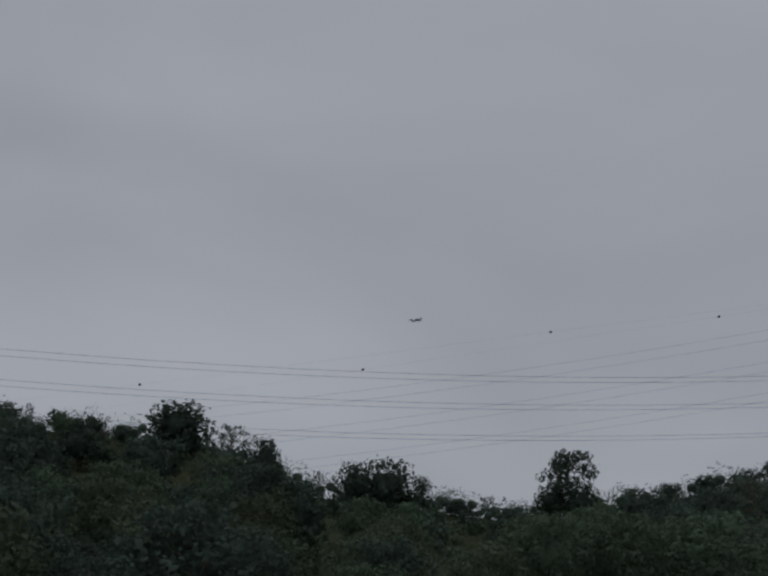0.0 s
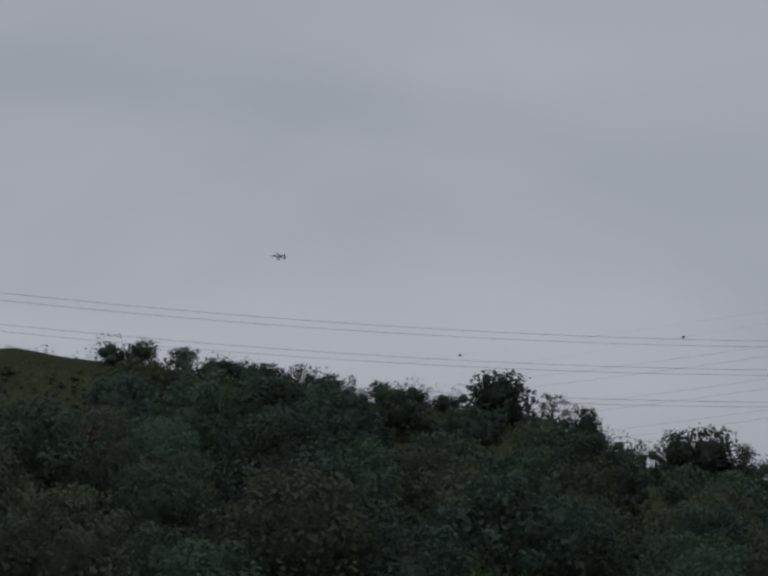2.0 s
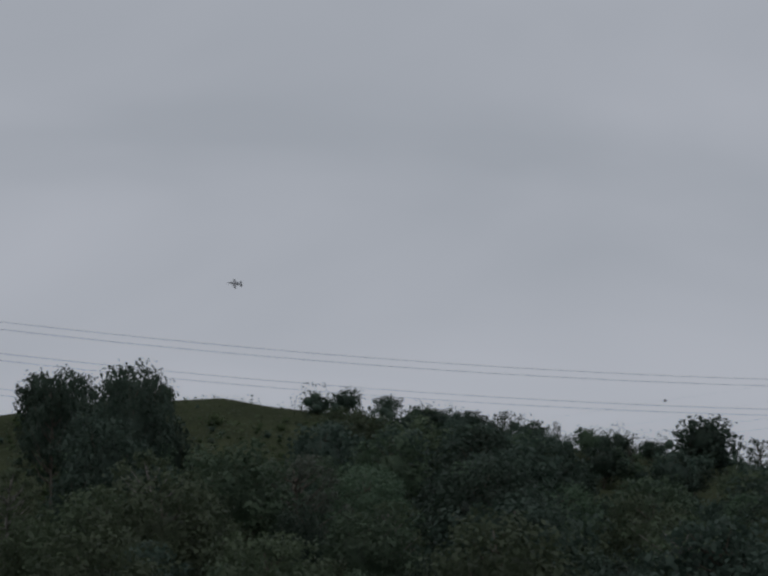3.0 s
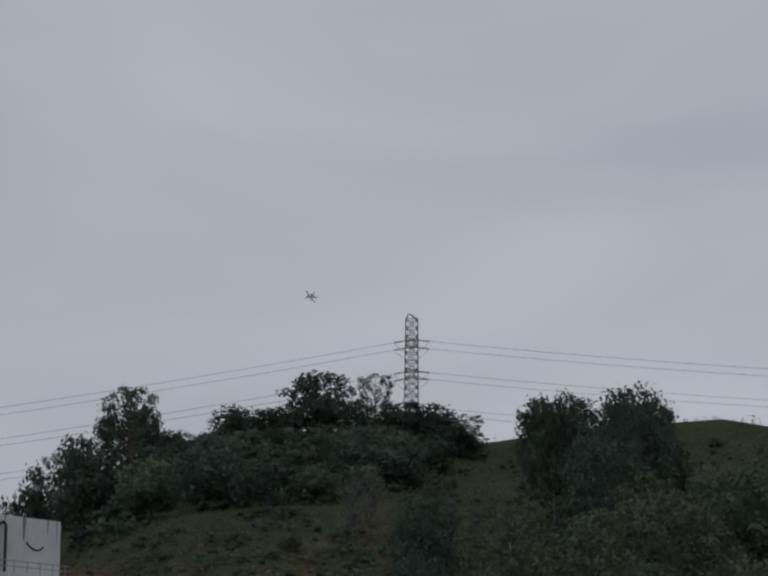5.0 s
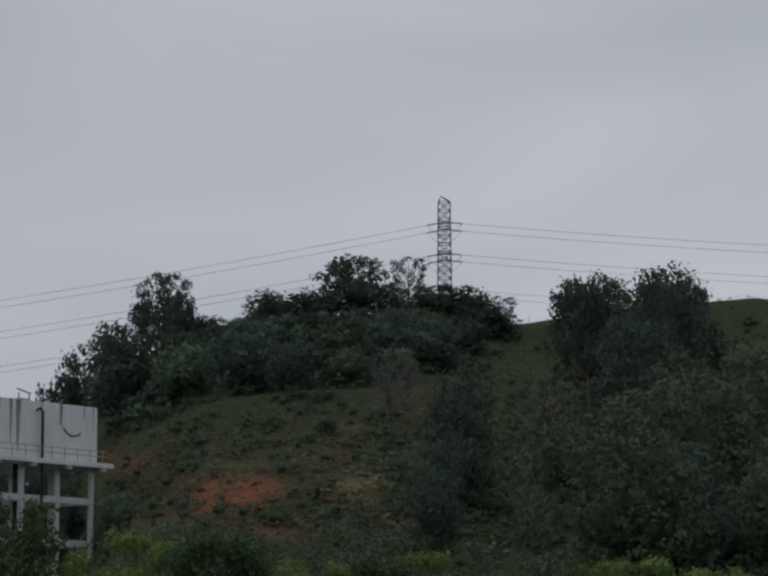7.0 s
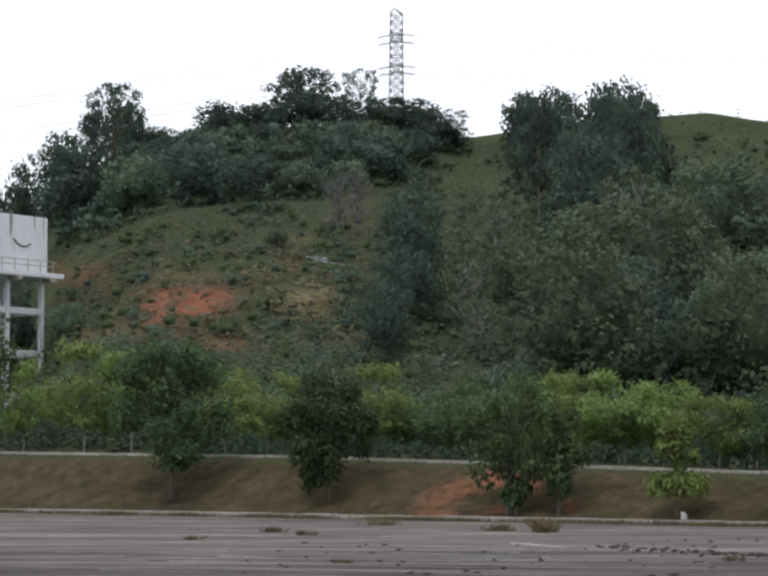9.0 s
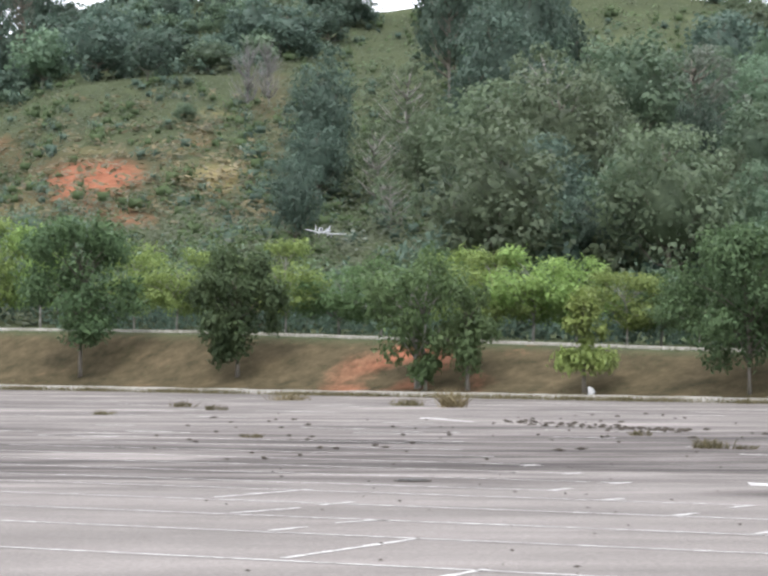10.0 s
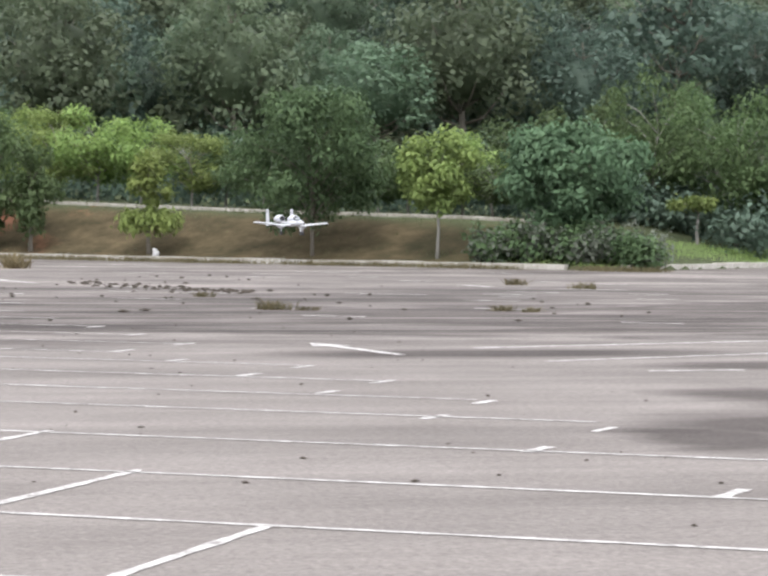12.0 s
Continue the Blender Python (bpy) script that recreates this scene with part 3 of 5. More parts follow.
def fast_mesh(name, v, f, mat, normals=None):
    me = bpy.data.meshes.new(name)
    me.vertices.add(len(v))
    me.vertices.foreach_set("co", np.asarray(v, np.float32).ravel())
    me.loops.add(f.size)
    me.loops.foreach_set("vertex_index", np.asarray(f, np.int32).ravel())
    me.polygons.add(len(f))
    me.polygons.foreach_set("loop_start", np.arange(0, f.size, 4, dtype=np.int32))
    me.polygons.foreach_set("use_smooth", np.ones(len(f), dtype=bool))
    me.update(calc_edges=True)
    me.materials.append(mat)
    if normals is not None:
        me.normals_split_custom_set_from_vertices(normals.astype(np.float32))
    return me


def cube_skin(n):
    """Unit directions and quads of a cube blown up to a ball, n quads along an edge."""
    dirs, quads = [], []
    for ax in range(3):
        for sg in (-1, 1):
            k = len(dirs)
            for i in range(n + 1):
                for j in range(n + 1):
                    p = [0.0, 0.0, 0.0]
                    p[ax], p[(ax + 1) % 3], p[(ax + 2) % 3] = sg, tan((2 * i / n - 1) * pi / 4) * sg, tan((2 * j / n - 1) * pi / 4)
                    dirs.append(p)
            quads += [(k + i * (n + 1) + j, k + (i + 1) * (n + 1) + j, k + (i + 1) * (n + 1) + j + 1, k + i * (n + 1) + j + 1) for i in range(n) for j in range(n)]
    d = np.array(dirs)
    return d / np.linalg.norm(d, axis=1)[:, None], np.array(quads)


def filled(rng, blobs, skin, fill=0.88, n=3):
    """Adds a leaf-coloured core inside each clump's skin of leaves, to lighten the dark gaps."""
    d, q = cube_skin(n)
    vs, fs, ks = [skin[0]], [skin[1]], [skin[2]]
    at = len(skin[0])
    for c, r in blobs:
        ph = rng.random(6) * 6.3
        wob = 1 + 0.10 * np.sin(d[:, 0] * 5 + ph[0]) * np.sin(d[:, 1] * 5 + ph[1]) + 0.09 * np.sin(d[:, 2] * 7 + ph[2]) * np.cos(d[:, 0] * 6 + ph[3]) + 0.06 * np.sin(d[:, 1] * 11 + ph[4])
        vs.append(np.array(c) + d * np.array(r) * (fill * wob)[:, None])
        fs.append(q + at)
        k = d / np.array(r)
        ks.append(k / np.linalg.norm(k, axis=1)[:, None])
        at += len(d)
    return np.concatenate(vs), np.concatenate(fs), np.concatenate(ks)


def make_tree(seed, height, half, bottom, leaf, mat, bark, count, shape="round", sprays=3, forks=1, lean=0.0, clumps=13, trunk_r=0.07, label="", aspect=0.5, ruffle=0.45, outward=0.6, soft=0.5):
    """A tree at the origin: tapered trunk with limbs, crown of many leaves. bottom: height of the crown's underside."""
    rng = np.random.default_rng(seed)
    e = new("tree")
    mid, hz = (height + bottom) / 2, (height - bottom) / 2
    blobs = []
    for i in range(clumps):
        a, q = i * 2.4 + rng.random() * 0.9, rng.uniform(-0.9, 0.92)
        if shape == "umbrella":
            rr = rng.uniform(0.25, 0.85)
            z = mid + hz * (0.75 - 1.5 * rr * rng.random() - 0.2 * rng.random())
            rs = (half * rng.uniform(0.24, 0.45), half * rng.uniform(0.24, 0.45), hz * rng.uniform(0.2, 0.36))
        elif shape == "spire":
            rr = 0.55 * (1 - 0.5 * (q + 1)) * rng.uniform(0.4, 1) + 0.1
            z = mid + hz * q * 0.8
            s = rng.uniform(0.24, 0.42)
            rs = (half * s, half * s, hz * s * 0.8)
        else:
            rr = (1 - q * q) ** 0.5 * rng.uniform(0.5, 0.86)
            z = mid + hz * q * 0.78
            s = rng.uniform(0.2, 0.38)
            rs = (half * s, half * s, max(hz * s * 0.75, half * s * 0.4))
        blobs.append(((cos(a) * rr * half + lean * (z / height), sin(a) * rr * half, z), rs))
    if shape == "round":
        blobs.append(((lean * mid / height, 0, mid - 0.1 * hz), (half * 0.5, half * 0.5, hz * 0.7)))
    pieces = []
    for k in range(forks):
        off = (k - (forks - 1) / 2) * half * 0.35
        pts = [(off * q * 1.0 + lean * q * 0.8 + 0.04 * height * rng.normal() * q * 0.5, 0.03 * height * rng.normal() * q, height * 0.82 * q) for q in (-0.03, 0.12, 0.3, 0.5, 0.75, 1)]
        pts[0] = (off * 0.1, 0, -0.15)
        pieces.append(tube(pts, [trunk_r * 1.25, trunk_r, trunk_r * 0.85, trunk_r * 0.68, trunk_r * 0.42, trunk_r * 0.15], 7))
        for c, r in blobs[k::forks]:
            q = min(max((c[2] / height - 0.22) / 0.82, min(0.75, 1.1 * bottom / height), 0.22), 0.9)
            i = np.interp(q, (0, 0.12, 0.3, 0.5, 0.75, 1), range(6))
            p0 = np.array(pts[int(i)]) + (np.array(pts[min(int(i) + 1, 5)]) - np.array(pts[int(i)])) * (i - int(i))
            pm = (p0 + np.array(c)) / 2 + np.array((0, 0, 0.08 * half))
            pieces.append(tube([p0, pm, c], [trunk_r * 0.42, trunk_r * 0.28, trunk_r * 0.08], 5))
    part("trunk", joined(*pieces), M[bark], e, smooth=True)
    v, f, k = leaves(rng, blobs, count, leaf, sprays=sprays, aspect=aspect, ruffle=ruffle, outward=outward, soft=soft)
    lo, hi = np.percentile(v[:, 2], (1, 99.5))
    v[:, 2] = bottom + (v[:, 2] - lo) * (height - bottom) / (hi - lo)
    v[:, :2] *= half / np.percentile(np.hypot(v[:, 0], v[:, 1]), 96)
    part("crown", fast_mesh("crown", v, f, M[mat], k), None, e)
    return tagged(e, label, "tree")


def set_tree(ob, x, y, turn=0.0, scale=(1, 1, 1), sink=0.0):
    ob.matrix_world = Matrix.LocRotScale((x, y, land(x, y) - sink), Euler((0, 0, turn)), Vector(scale))
    return ob


def planted(seed, az, v, top, halfdeg, bottom, mat, label, **kw):
    """A single tree beside the car park: azimuth, metres past the kerb, tangents of its top and of the crown's underside."""
    x, y = beyond_kerb(az, v)
    d, z = hypot(x, y), land(x, y)
    h = EYE + d * top - z
    b = max(EYE + d * bottom - z, 0.25)
    t = make_tree(seed, h, d * tan(radians(halfdeg)), b, kw.pop("leaf", 0.24) * 0.66, mat, kw.pop("bark", "bark"), int(kw.pop("count", 4200) * 1.9), label=label, **kw)
    t["group"] = "trees along the kerb"
    return set_tree(t, x, y, kw.get("turn", 0.0))


planted(1, -6.66, 1.6, 0.0505, 1.40, 0.0005, "leaf_dark", "round dark-green young tree behind the kerb", clumps=24, count=5600)
planted(2, -2.98, 1.8, 0.0375, 1.05, -0.0065, "leaf_dark", "drooping dark-green young tree on the earth bank", clumps=21, count=4600)
planted(3, 1.28, 1.2, 0.0385, 1.35, -0.0060, "leaf_mid", "open-crowned tree with pale forked trunk by kerb", bark="pale_bark", forks=2, clumps=24, count=2700)
planted(4, 2.45, 1.0, 0.0230, 0.80, -0.0120, "leaf_mid", "bushy young tree with drooping lower branches", clumps=9, count=1300)
planted(41, 1.45, 0.9, -0.0045, 0.42, -0.0210, "leaf_mid", "low leafy sapling growing at the kerb", clumps=6, count=520)
planted(5, 5.18, 1.0, 0.0200, 0.52, -0.0020, "leaf_yellow", "thin yellow-green sapling behind the kerb", clumps=8, count=620, trunk_r=0.04)
planted(6, 5.22, 1.0, -0.0010, 0.92, -0.0125, "leaf_yellow", "spreading yellow-green sapling with low branches", clumps=9, count=520, trunk_r=0.04, shape="umbrella")
planted(7, 9.05, 1.2, 0.0470, 1.85, -0.0070, "leaf_dark", "broad dark-green tree with slim grey trunk", bark="bark", clumps=34, count=8600, leaf=0.2, trunk_r=0.055)
planted(8, 12.0, 1.2, 0.0300, 0.95, -0.0010, "leaf_bright", "round bright-green tree with slim pale trunk", bark="pale_bark", clumps=20, count=3200, trunk_r=0.05)
planted(9, 15.15, 3.0, 0.0340, 1.62, -0.0170, "leaf_lush", "dense lush blue-green tree at the kerb corner", clumps=34, count=8200, leaf=0.26)
planted(10, 18.1, 9.0, 0.0052, 0.62, -0.0012, "leaf_bright", "small flat-topped sapling standing in the grass", bark="pale_bark", clumps=6, count=600, shape="umbrella", trunk_r=0.06)

# the bright row along the terrace
KINDS = [make_tree(101 + i, 6.0, 2.7, 1.45, 0.2, "leaf_bright" if i < 4 else "leaf_mid", "pale_bark", 4800, clumps=19 + i % 3, trunk_r=0.075, label="bright-green tree with pale trunk on the terrace" if i < 4 else "mid-green tree with pale trunk on the terrace") for i in range(6)]
random.seed(21)
ROW = [(-12.6, 9, 0.076, 5), (-11.75, 8, 0.069, 4), (-10.1, 9, 0.042, 1), (-8.7, 8, 0.0505, 2), (-7.6, 9, 0.047, 0), (-5.4, 9, 0.040, 3), (-4.4, 8.5, 0.0375, 1), (-3.4, 10, 0.038, 4), (-1.84, 8, 0.042, 2), (-0.6, 9, 0.030, 5), (0.4, 8, 0.034, 4),
       (2.3, 9, 0.0385, 0), (3.1, 7.6, 0.0375, 2), (4.0, 8, 0.039, 1), (5.0, 9, 0.0345, 3), (6.2, 8, 0.0295, 0), (7.0, 9.5, 0.0270, 4), (7.9, 8, 0.0260, 5), (10.6, 8, 0.026, 4), (11.3, 9, 0.024, 5), (12.6, 10, 0.031, 1), (13.3, 9, 0.022, 4), (14.3, 13, 0.040, 5), (15.9, 14, 0.046, 4), (17.1, 12, 0.055, 5), (18.0, 15, 0.050, 4), (19.0, 12, 0.047, 5), (20.1, 13, 0.046, 4), (21.2, 12, 0.044, 5)]
for az, v, top, k in ROW:
    x, y = beyond_kerb(az, v)
    h = EYE + hypot(x, y) * top - land(x, y)
    s = h / 6.0
    w = min(max(s, 0.72) * random.uniform(0.8, 1.0), 1.2)
    t = set_tree(copy_thing(KINDS[k], Matrix()), x, y, random.uniform(0, 6.28), (w, w, s))
    t["group"] = "trees on the terrace"
for k in KINDS:
    for o in (*k.children_recursive, k):
        bpy.data.objects.remove(o)

# hill trees
def hill_kind(seed, style, mat, label, bark="bark", fine=True):
    """A forest tree 8 m high and 7.2 m wide. dense: a closed lumpy crown; airy: loose sprays; tiered: flat pads on bare limbs; bare: twigs alone."""
    rng = np.random.default_rng(seed)
    e = new("tree")
    half, h = 3.6, 8.0
    blobs, closed = [], True
    if style == "dense":
        for i in range(26):
            q, a = -0.8 + 1.76 * (i + rng.random()) / 26, i * 2.4 + rng.random() * 0.9
            rr = max(1 - q * q, 0.01) ** 0.5 * rng.uniform(0.5, 0.72) * half
            r = half * rng.uniform(0.2, 0.38)
            blobs.append(((rr * cos(a), rr * sin(a), 4.4 + 3.1 * q * rng.uniform(0.8, 1.05)), (r, r, r * rng.uniform(0.6, 0.9))))
        blobs.append(((0, 0, 4.2), (half * 0.6, half * 0.6, 2.5)))
        count, leaf = (5600, 0.23) if fine else (1400, 0.44)
    elif style == "tiered":
        for i in range(24):
            z = 3.2 + 4.6 * (i + rng.random()) / 24
            a, rr = i * 2.4 + rng.random(), half * rng.uniform(0.15, 0.74) * (1.1 - 0.5 * max(0, (z - 5.5) / 2.5))
            r = half * rng.uniform(0.22, 0.4)
            blobs.append(((rr * cos(a), rr * sin(a), z), (r, r, r * rng.uniform(0.4, 0.6))))
        count, leaf = 2300, 0.33
    elif style == "airy":
        closed = False
        for i in range(46):
            q, a = -0.85 + 1.8 * (i + rng.random()) / 46, i * 2.4 + rng.random() * 0.8
            rr = max(1 - q * q, 0.02) ** 0.5 * rng.uniform(0.35, 0.92) * half
            r = half * rng.uniform(0.10, 0.19)
            blobs.append(((rr * cos(a), rr * sin(a), 4.7 + 3.1 * q), (r, r, r * 0.7)))
        count, leaf = 1900, 0.24
    else:
        closed = False
        for i in range(60):
            a, rr, z = i * 2.4 + rng.random(), half * rng.uniform(0.1, 0.9), rng.uniform(2.5, 7.8)
            blobs.append(((rr * cos(a), rr * sin(a), z), (0.2, 0.2, 0.2)))
        count, leaf = 0, 0.1
    pts = [(0.35 * rng.normal() * q, 0.35 * rng.normal() * q, 7.2 * q) for q in (0, 0.15, 0.35, 0.6, 1)]
    pts[0] = (0, 0, -0.6)
    wood = [tube(pts, [0.2, 0.16, 0.13, 0.09, 0.03], 6)]
    for c, r in blobs:
        z0 = min(max(c[2] - 0.55 * hypot(c[0], c[1]) - 0.4, 1.2), 6.4)
        i = float(np.interp(z0, [p[2] for p in pts], range(5)))
        p0 = np.array(pts[int(i)]) + (np.array(pts[min(int(i) + 1, 4)]) - np.array(pts[int(i)])) * (i - int(i))
        c_ = np.array(c)
        mid = p0 * 0.5 + c_ * 0.5 + np.array((0, 0, -0.25 + 0.1 * rng.normal()))
        wood.append(tube([p0, mid, c_], [0.075, 0.05, 0.015], 4))
        if style == "bare":
            for _ in range(3):
                wood.append(tube([mid, c_ + rng.normal(size=3) * 0.5 + np.array((0, 0, 0.4))], [0.035, 0.012], 3))
    part("trunk", joined(*wood), M[bark], e, smooth=True)
    if count:
        skin = leaves(rng, blobs, count, leaf, upright=0.15, shell=4.0 if closed else 2.5, sprays=2, spread=0.45, aspect=0.7, ruffle=0.35, outward=0.8, soft=0.82)
        skin[0][:] = np.array((0, 0, 4.2)) + (skin[0] - np.array((0, 0, 4.2))) * np.array((1.06, 1.06, 1.04))
        v, f, k = filled(rng, blobs[-1:], skin, 0.76, 4) if style == "dense" else skin
        v[:, 2] *= 8.0 / np.percentile(v[:, 2], 99.6)
        v[:, :2] *= half / np.percentile(np.hypot(v[:, 0], v[:, 1]), 97)
        part("crown", fast_mesh("crown", v, f, M[mat], k), None, e)
    return tagged(e, label, "tree")


DARK, GREEN, OLIVE = "dark-green forest tree with a closed lumpy crown", "mid-green forest tree with a closed lumpy crown", "olive-brown forest tree with a closed crown"
HILL = {
    "dark": [hill_kind(300 + i, "dense", "leaf_hill", DARK) for i in range(3)],
    "green": [hill_kind(310 + i, "dense", "leaf_hill_green", GREEN) for i in range(3)],
    "olive": [hill_kind(320 + i, "dense", "leaf_hill_olive", OLIVE) for i in range(3)],
    "far_dark": [hill_kind(360 + i, "dense", "leaf_hill", DARK, fine=False) for i in range(3)],
    "far_green": [hill_kind(370 + i, "dense", "leaf_hill_green", GREEN, fine=False) for i in range(3)],
    "far_olive": [hill_kind(380 + i, "dense", "leaf_hill_olive", OLIVE, fine=False) for i in range(2)],
    "tiered": [hill_kind(330 + i, "tiered", "leaf_hill", "dark forest tree with flat tiers of foliage") for i in range(3)],
    "airy": [hill_kind(340 + i, "airy", "leaf_hill", "loose-crowned dark tree with sky showing through") for i in range(2)],
    "thin": [hill_kind(345 + i, "airy", "leaf_hill_olive", "thin olive-green tree with pale stems", "pale_bark") for i in range(2)],
    "pale": [hill_kind(350, "airy", "leaf_pale", "pale grey-green broad-leaved tree on the hill")],
    "bare": [hill_kind(355, "bare", "leaf_pale", "leafless grey tree with many thin twigs", "grey_twig")],
}


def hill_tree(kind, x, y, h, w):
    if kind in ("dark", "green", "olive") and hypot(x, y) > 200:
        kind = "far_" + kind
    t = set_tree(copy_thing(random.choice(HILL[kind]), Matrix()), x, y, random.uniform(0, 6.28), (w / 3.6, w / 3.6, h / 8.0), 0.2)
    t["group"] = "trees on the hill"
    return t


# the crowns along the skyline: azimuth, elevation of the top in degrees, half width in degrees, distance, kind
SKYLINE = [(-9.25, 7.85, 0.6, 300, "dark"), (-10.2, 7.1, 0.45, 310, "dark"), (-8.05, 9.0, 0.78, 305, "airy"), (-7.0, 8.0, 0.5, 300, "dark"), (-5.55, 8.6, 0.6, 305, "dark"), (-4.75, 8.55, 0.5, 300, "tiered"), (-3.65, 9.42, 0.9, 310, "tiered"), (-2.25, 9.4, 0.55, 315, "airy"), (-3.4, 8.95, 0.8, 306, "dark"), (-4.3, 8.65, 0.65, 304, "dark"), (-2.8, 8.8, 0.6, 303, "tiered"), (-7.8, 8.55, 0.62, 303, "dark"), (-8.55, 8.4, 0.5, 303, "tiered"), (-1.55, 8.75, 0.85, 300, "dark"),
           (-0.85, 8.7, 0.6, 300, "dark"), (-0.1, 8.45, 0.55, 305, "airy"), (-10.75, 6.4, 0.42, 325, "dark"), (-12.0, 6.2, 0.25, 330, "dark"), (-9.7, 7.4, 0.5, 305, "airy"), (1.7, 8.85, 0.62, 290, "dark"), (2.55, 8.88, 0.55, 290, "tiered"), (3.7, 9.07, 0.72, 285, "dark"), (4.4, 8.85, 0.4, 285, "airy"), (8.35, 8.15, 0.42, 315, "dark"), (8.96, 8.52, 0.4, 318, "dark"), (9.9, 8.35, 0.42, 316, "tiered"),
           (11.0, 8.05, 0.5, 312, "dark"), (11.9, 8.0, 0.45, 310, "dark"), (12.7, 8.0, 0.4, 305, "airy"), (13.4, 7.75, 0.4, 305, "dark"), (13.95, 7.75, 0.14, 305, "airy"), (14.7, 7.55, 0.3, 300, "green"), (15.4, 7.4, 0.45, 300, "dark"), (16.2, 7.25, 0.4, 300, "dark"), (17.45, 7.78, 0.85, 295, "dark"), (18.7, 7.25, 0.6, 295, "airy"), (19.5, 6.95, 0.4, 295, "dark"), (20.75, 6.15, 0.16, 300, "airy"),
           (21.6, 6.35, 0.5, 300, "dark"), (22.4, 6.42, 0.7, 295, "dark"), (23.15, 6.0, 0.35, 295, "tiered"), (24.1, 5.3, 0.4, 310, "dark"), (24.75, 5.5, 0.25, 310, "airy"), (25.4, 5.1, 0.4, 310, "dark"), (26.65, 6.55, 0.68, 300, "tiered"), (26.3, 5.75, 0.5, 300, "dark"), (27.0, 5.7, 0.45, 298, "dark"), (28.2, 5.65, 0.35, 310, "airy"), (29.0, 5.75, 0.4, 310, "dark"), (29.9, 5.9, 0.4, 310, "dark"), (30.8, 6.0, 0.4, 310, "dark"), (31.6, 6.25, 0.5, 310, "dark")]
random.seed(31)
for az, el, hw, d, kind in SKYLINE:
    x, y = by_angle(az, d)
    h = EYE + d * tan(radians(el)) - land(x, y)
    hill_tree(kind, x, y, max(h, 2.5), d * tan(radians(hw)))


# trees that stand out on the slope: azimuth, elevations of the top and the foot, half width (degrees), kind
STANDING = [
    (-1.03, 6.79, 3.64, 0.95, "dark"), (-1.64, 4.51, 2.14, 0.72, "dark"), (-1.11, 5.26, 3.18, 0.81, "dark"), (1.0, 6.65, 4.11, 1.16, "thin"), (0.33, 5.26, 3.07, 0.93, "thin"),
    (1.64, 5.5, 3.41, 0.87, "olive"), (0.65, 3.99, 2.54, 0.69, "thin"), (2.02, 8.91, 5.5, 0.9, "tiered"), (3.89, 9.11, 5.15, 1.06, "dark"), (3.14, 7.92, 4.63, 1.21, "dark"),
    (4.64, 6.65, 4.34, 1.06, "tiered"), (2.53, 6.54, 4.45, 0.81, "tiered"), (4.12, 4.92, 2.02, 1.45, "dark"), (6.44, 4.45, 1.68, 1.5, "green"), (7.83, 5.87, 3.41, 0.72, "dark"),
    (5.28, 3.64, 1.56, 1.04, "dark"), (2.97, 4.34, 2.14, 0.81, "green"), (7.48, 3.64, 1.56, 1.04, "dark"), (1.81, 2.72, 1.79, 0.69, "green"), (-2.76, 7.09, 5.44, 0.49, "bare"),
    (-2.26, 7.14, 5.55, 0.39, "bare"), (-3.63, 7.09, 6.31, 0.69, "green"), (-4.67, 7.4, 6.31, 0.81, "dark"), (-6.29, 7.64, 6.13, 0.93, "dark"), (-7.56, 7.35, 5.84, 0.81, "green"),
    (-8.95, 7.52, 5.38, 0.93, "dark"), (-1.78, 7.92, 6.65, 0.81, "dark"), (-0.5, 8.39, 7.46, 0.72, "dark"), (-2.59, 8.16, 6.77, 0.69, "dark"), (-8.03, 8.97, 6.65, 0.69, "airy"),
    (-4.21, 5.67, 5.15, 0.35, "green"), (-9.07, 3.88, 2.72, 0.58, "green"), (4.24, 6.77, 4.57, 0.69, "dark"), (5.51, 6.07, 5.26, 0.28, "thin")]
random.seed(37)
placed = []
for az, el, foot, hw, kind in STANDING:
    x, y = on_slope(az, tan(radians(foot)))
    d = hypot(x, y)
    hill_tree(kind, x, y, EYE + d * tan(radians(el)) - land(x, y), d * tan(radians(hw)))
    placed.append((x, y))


def wooded(az, t):
    """How thickly trees stand at this azimuth and tangent of elevation."""
    az += 0.4 * noise.noise((t * 70, az * 0.5, 3.0))
    t += 0.004 * noise.noise((az * 1.1, t * 20, 9.0))
    if az < 0.1 and t > float(np.interp(az, (-9.8, -7.4, -4.6, -2.6, -1.2, 0.1), (0.088, 0.1, 0.107, 0.112, 0.118, 0.126))):
        return 1.0
    if 1.6 < az < 4.7 and t > 0.094:
        return 0.5
    if 2.3 < az < 8.4 and t < float(np.interp(az, (2.3, 4.5, 6, 8.4), (0.075, 0.082, 0.078, 0.095))):
        return 0.9
    if az > 8.4:
        return 1.0
    return 0.0


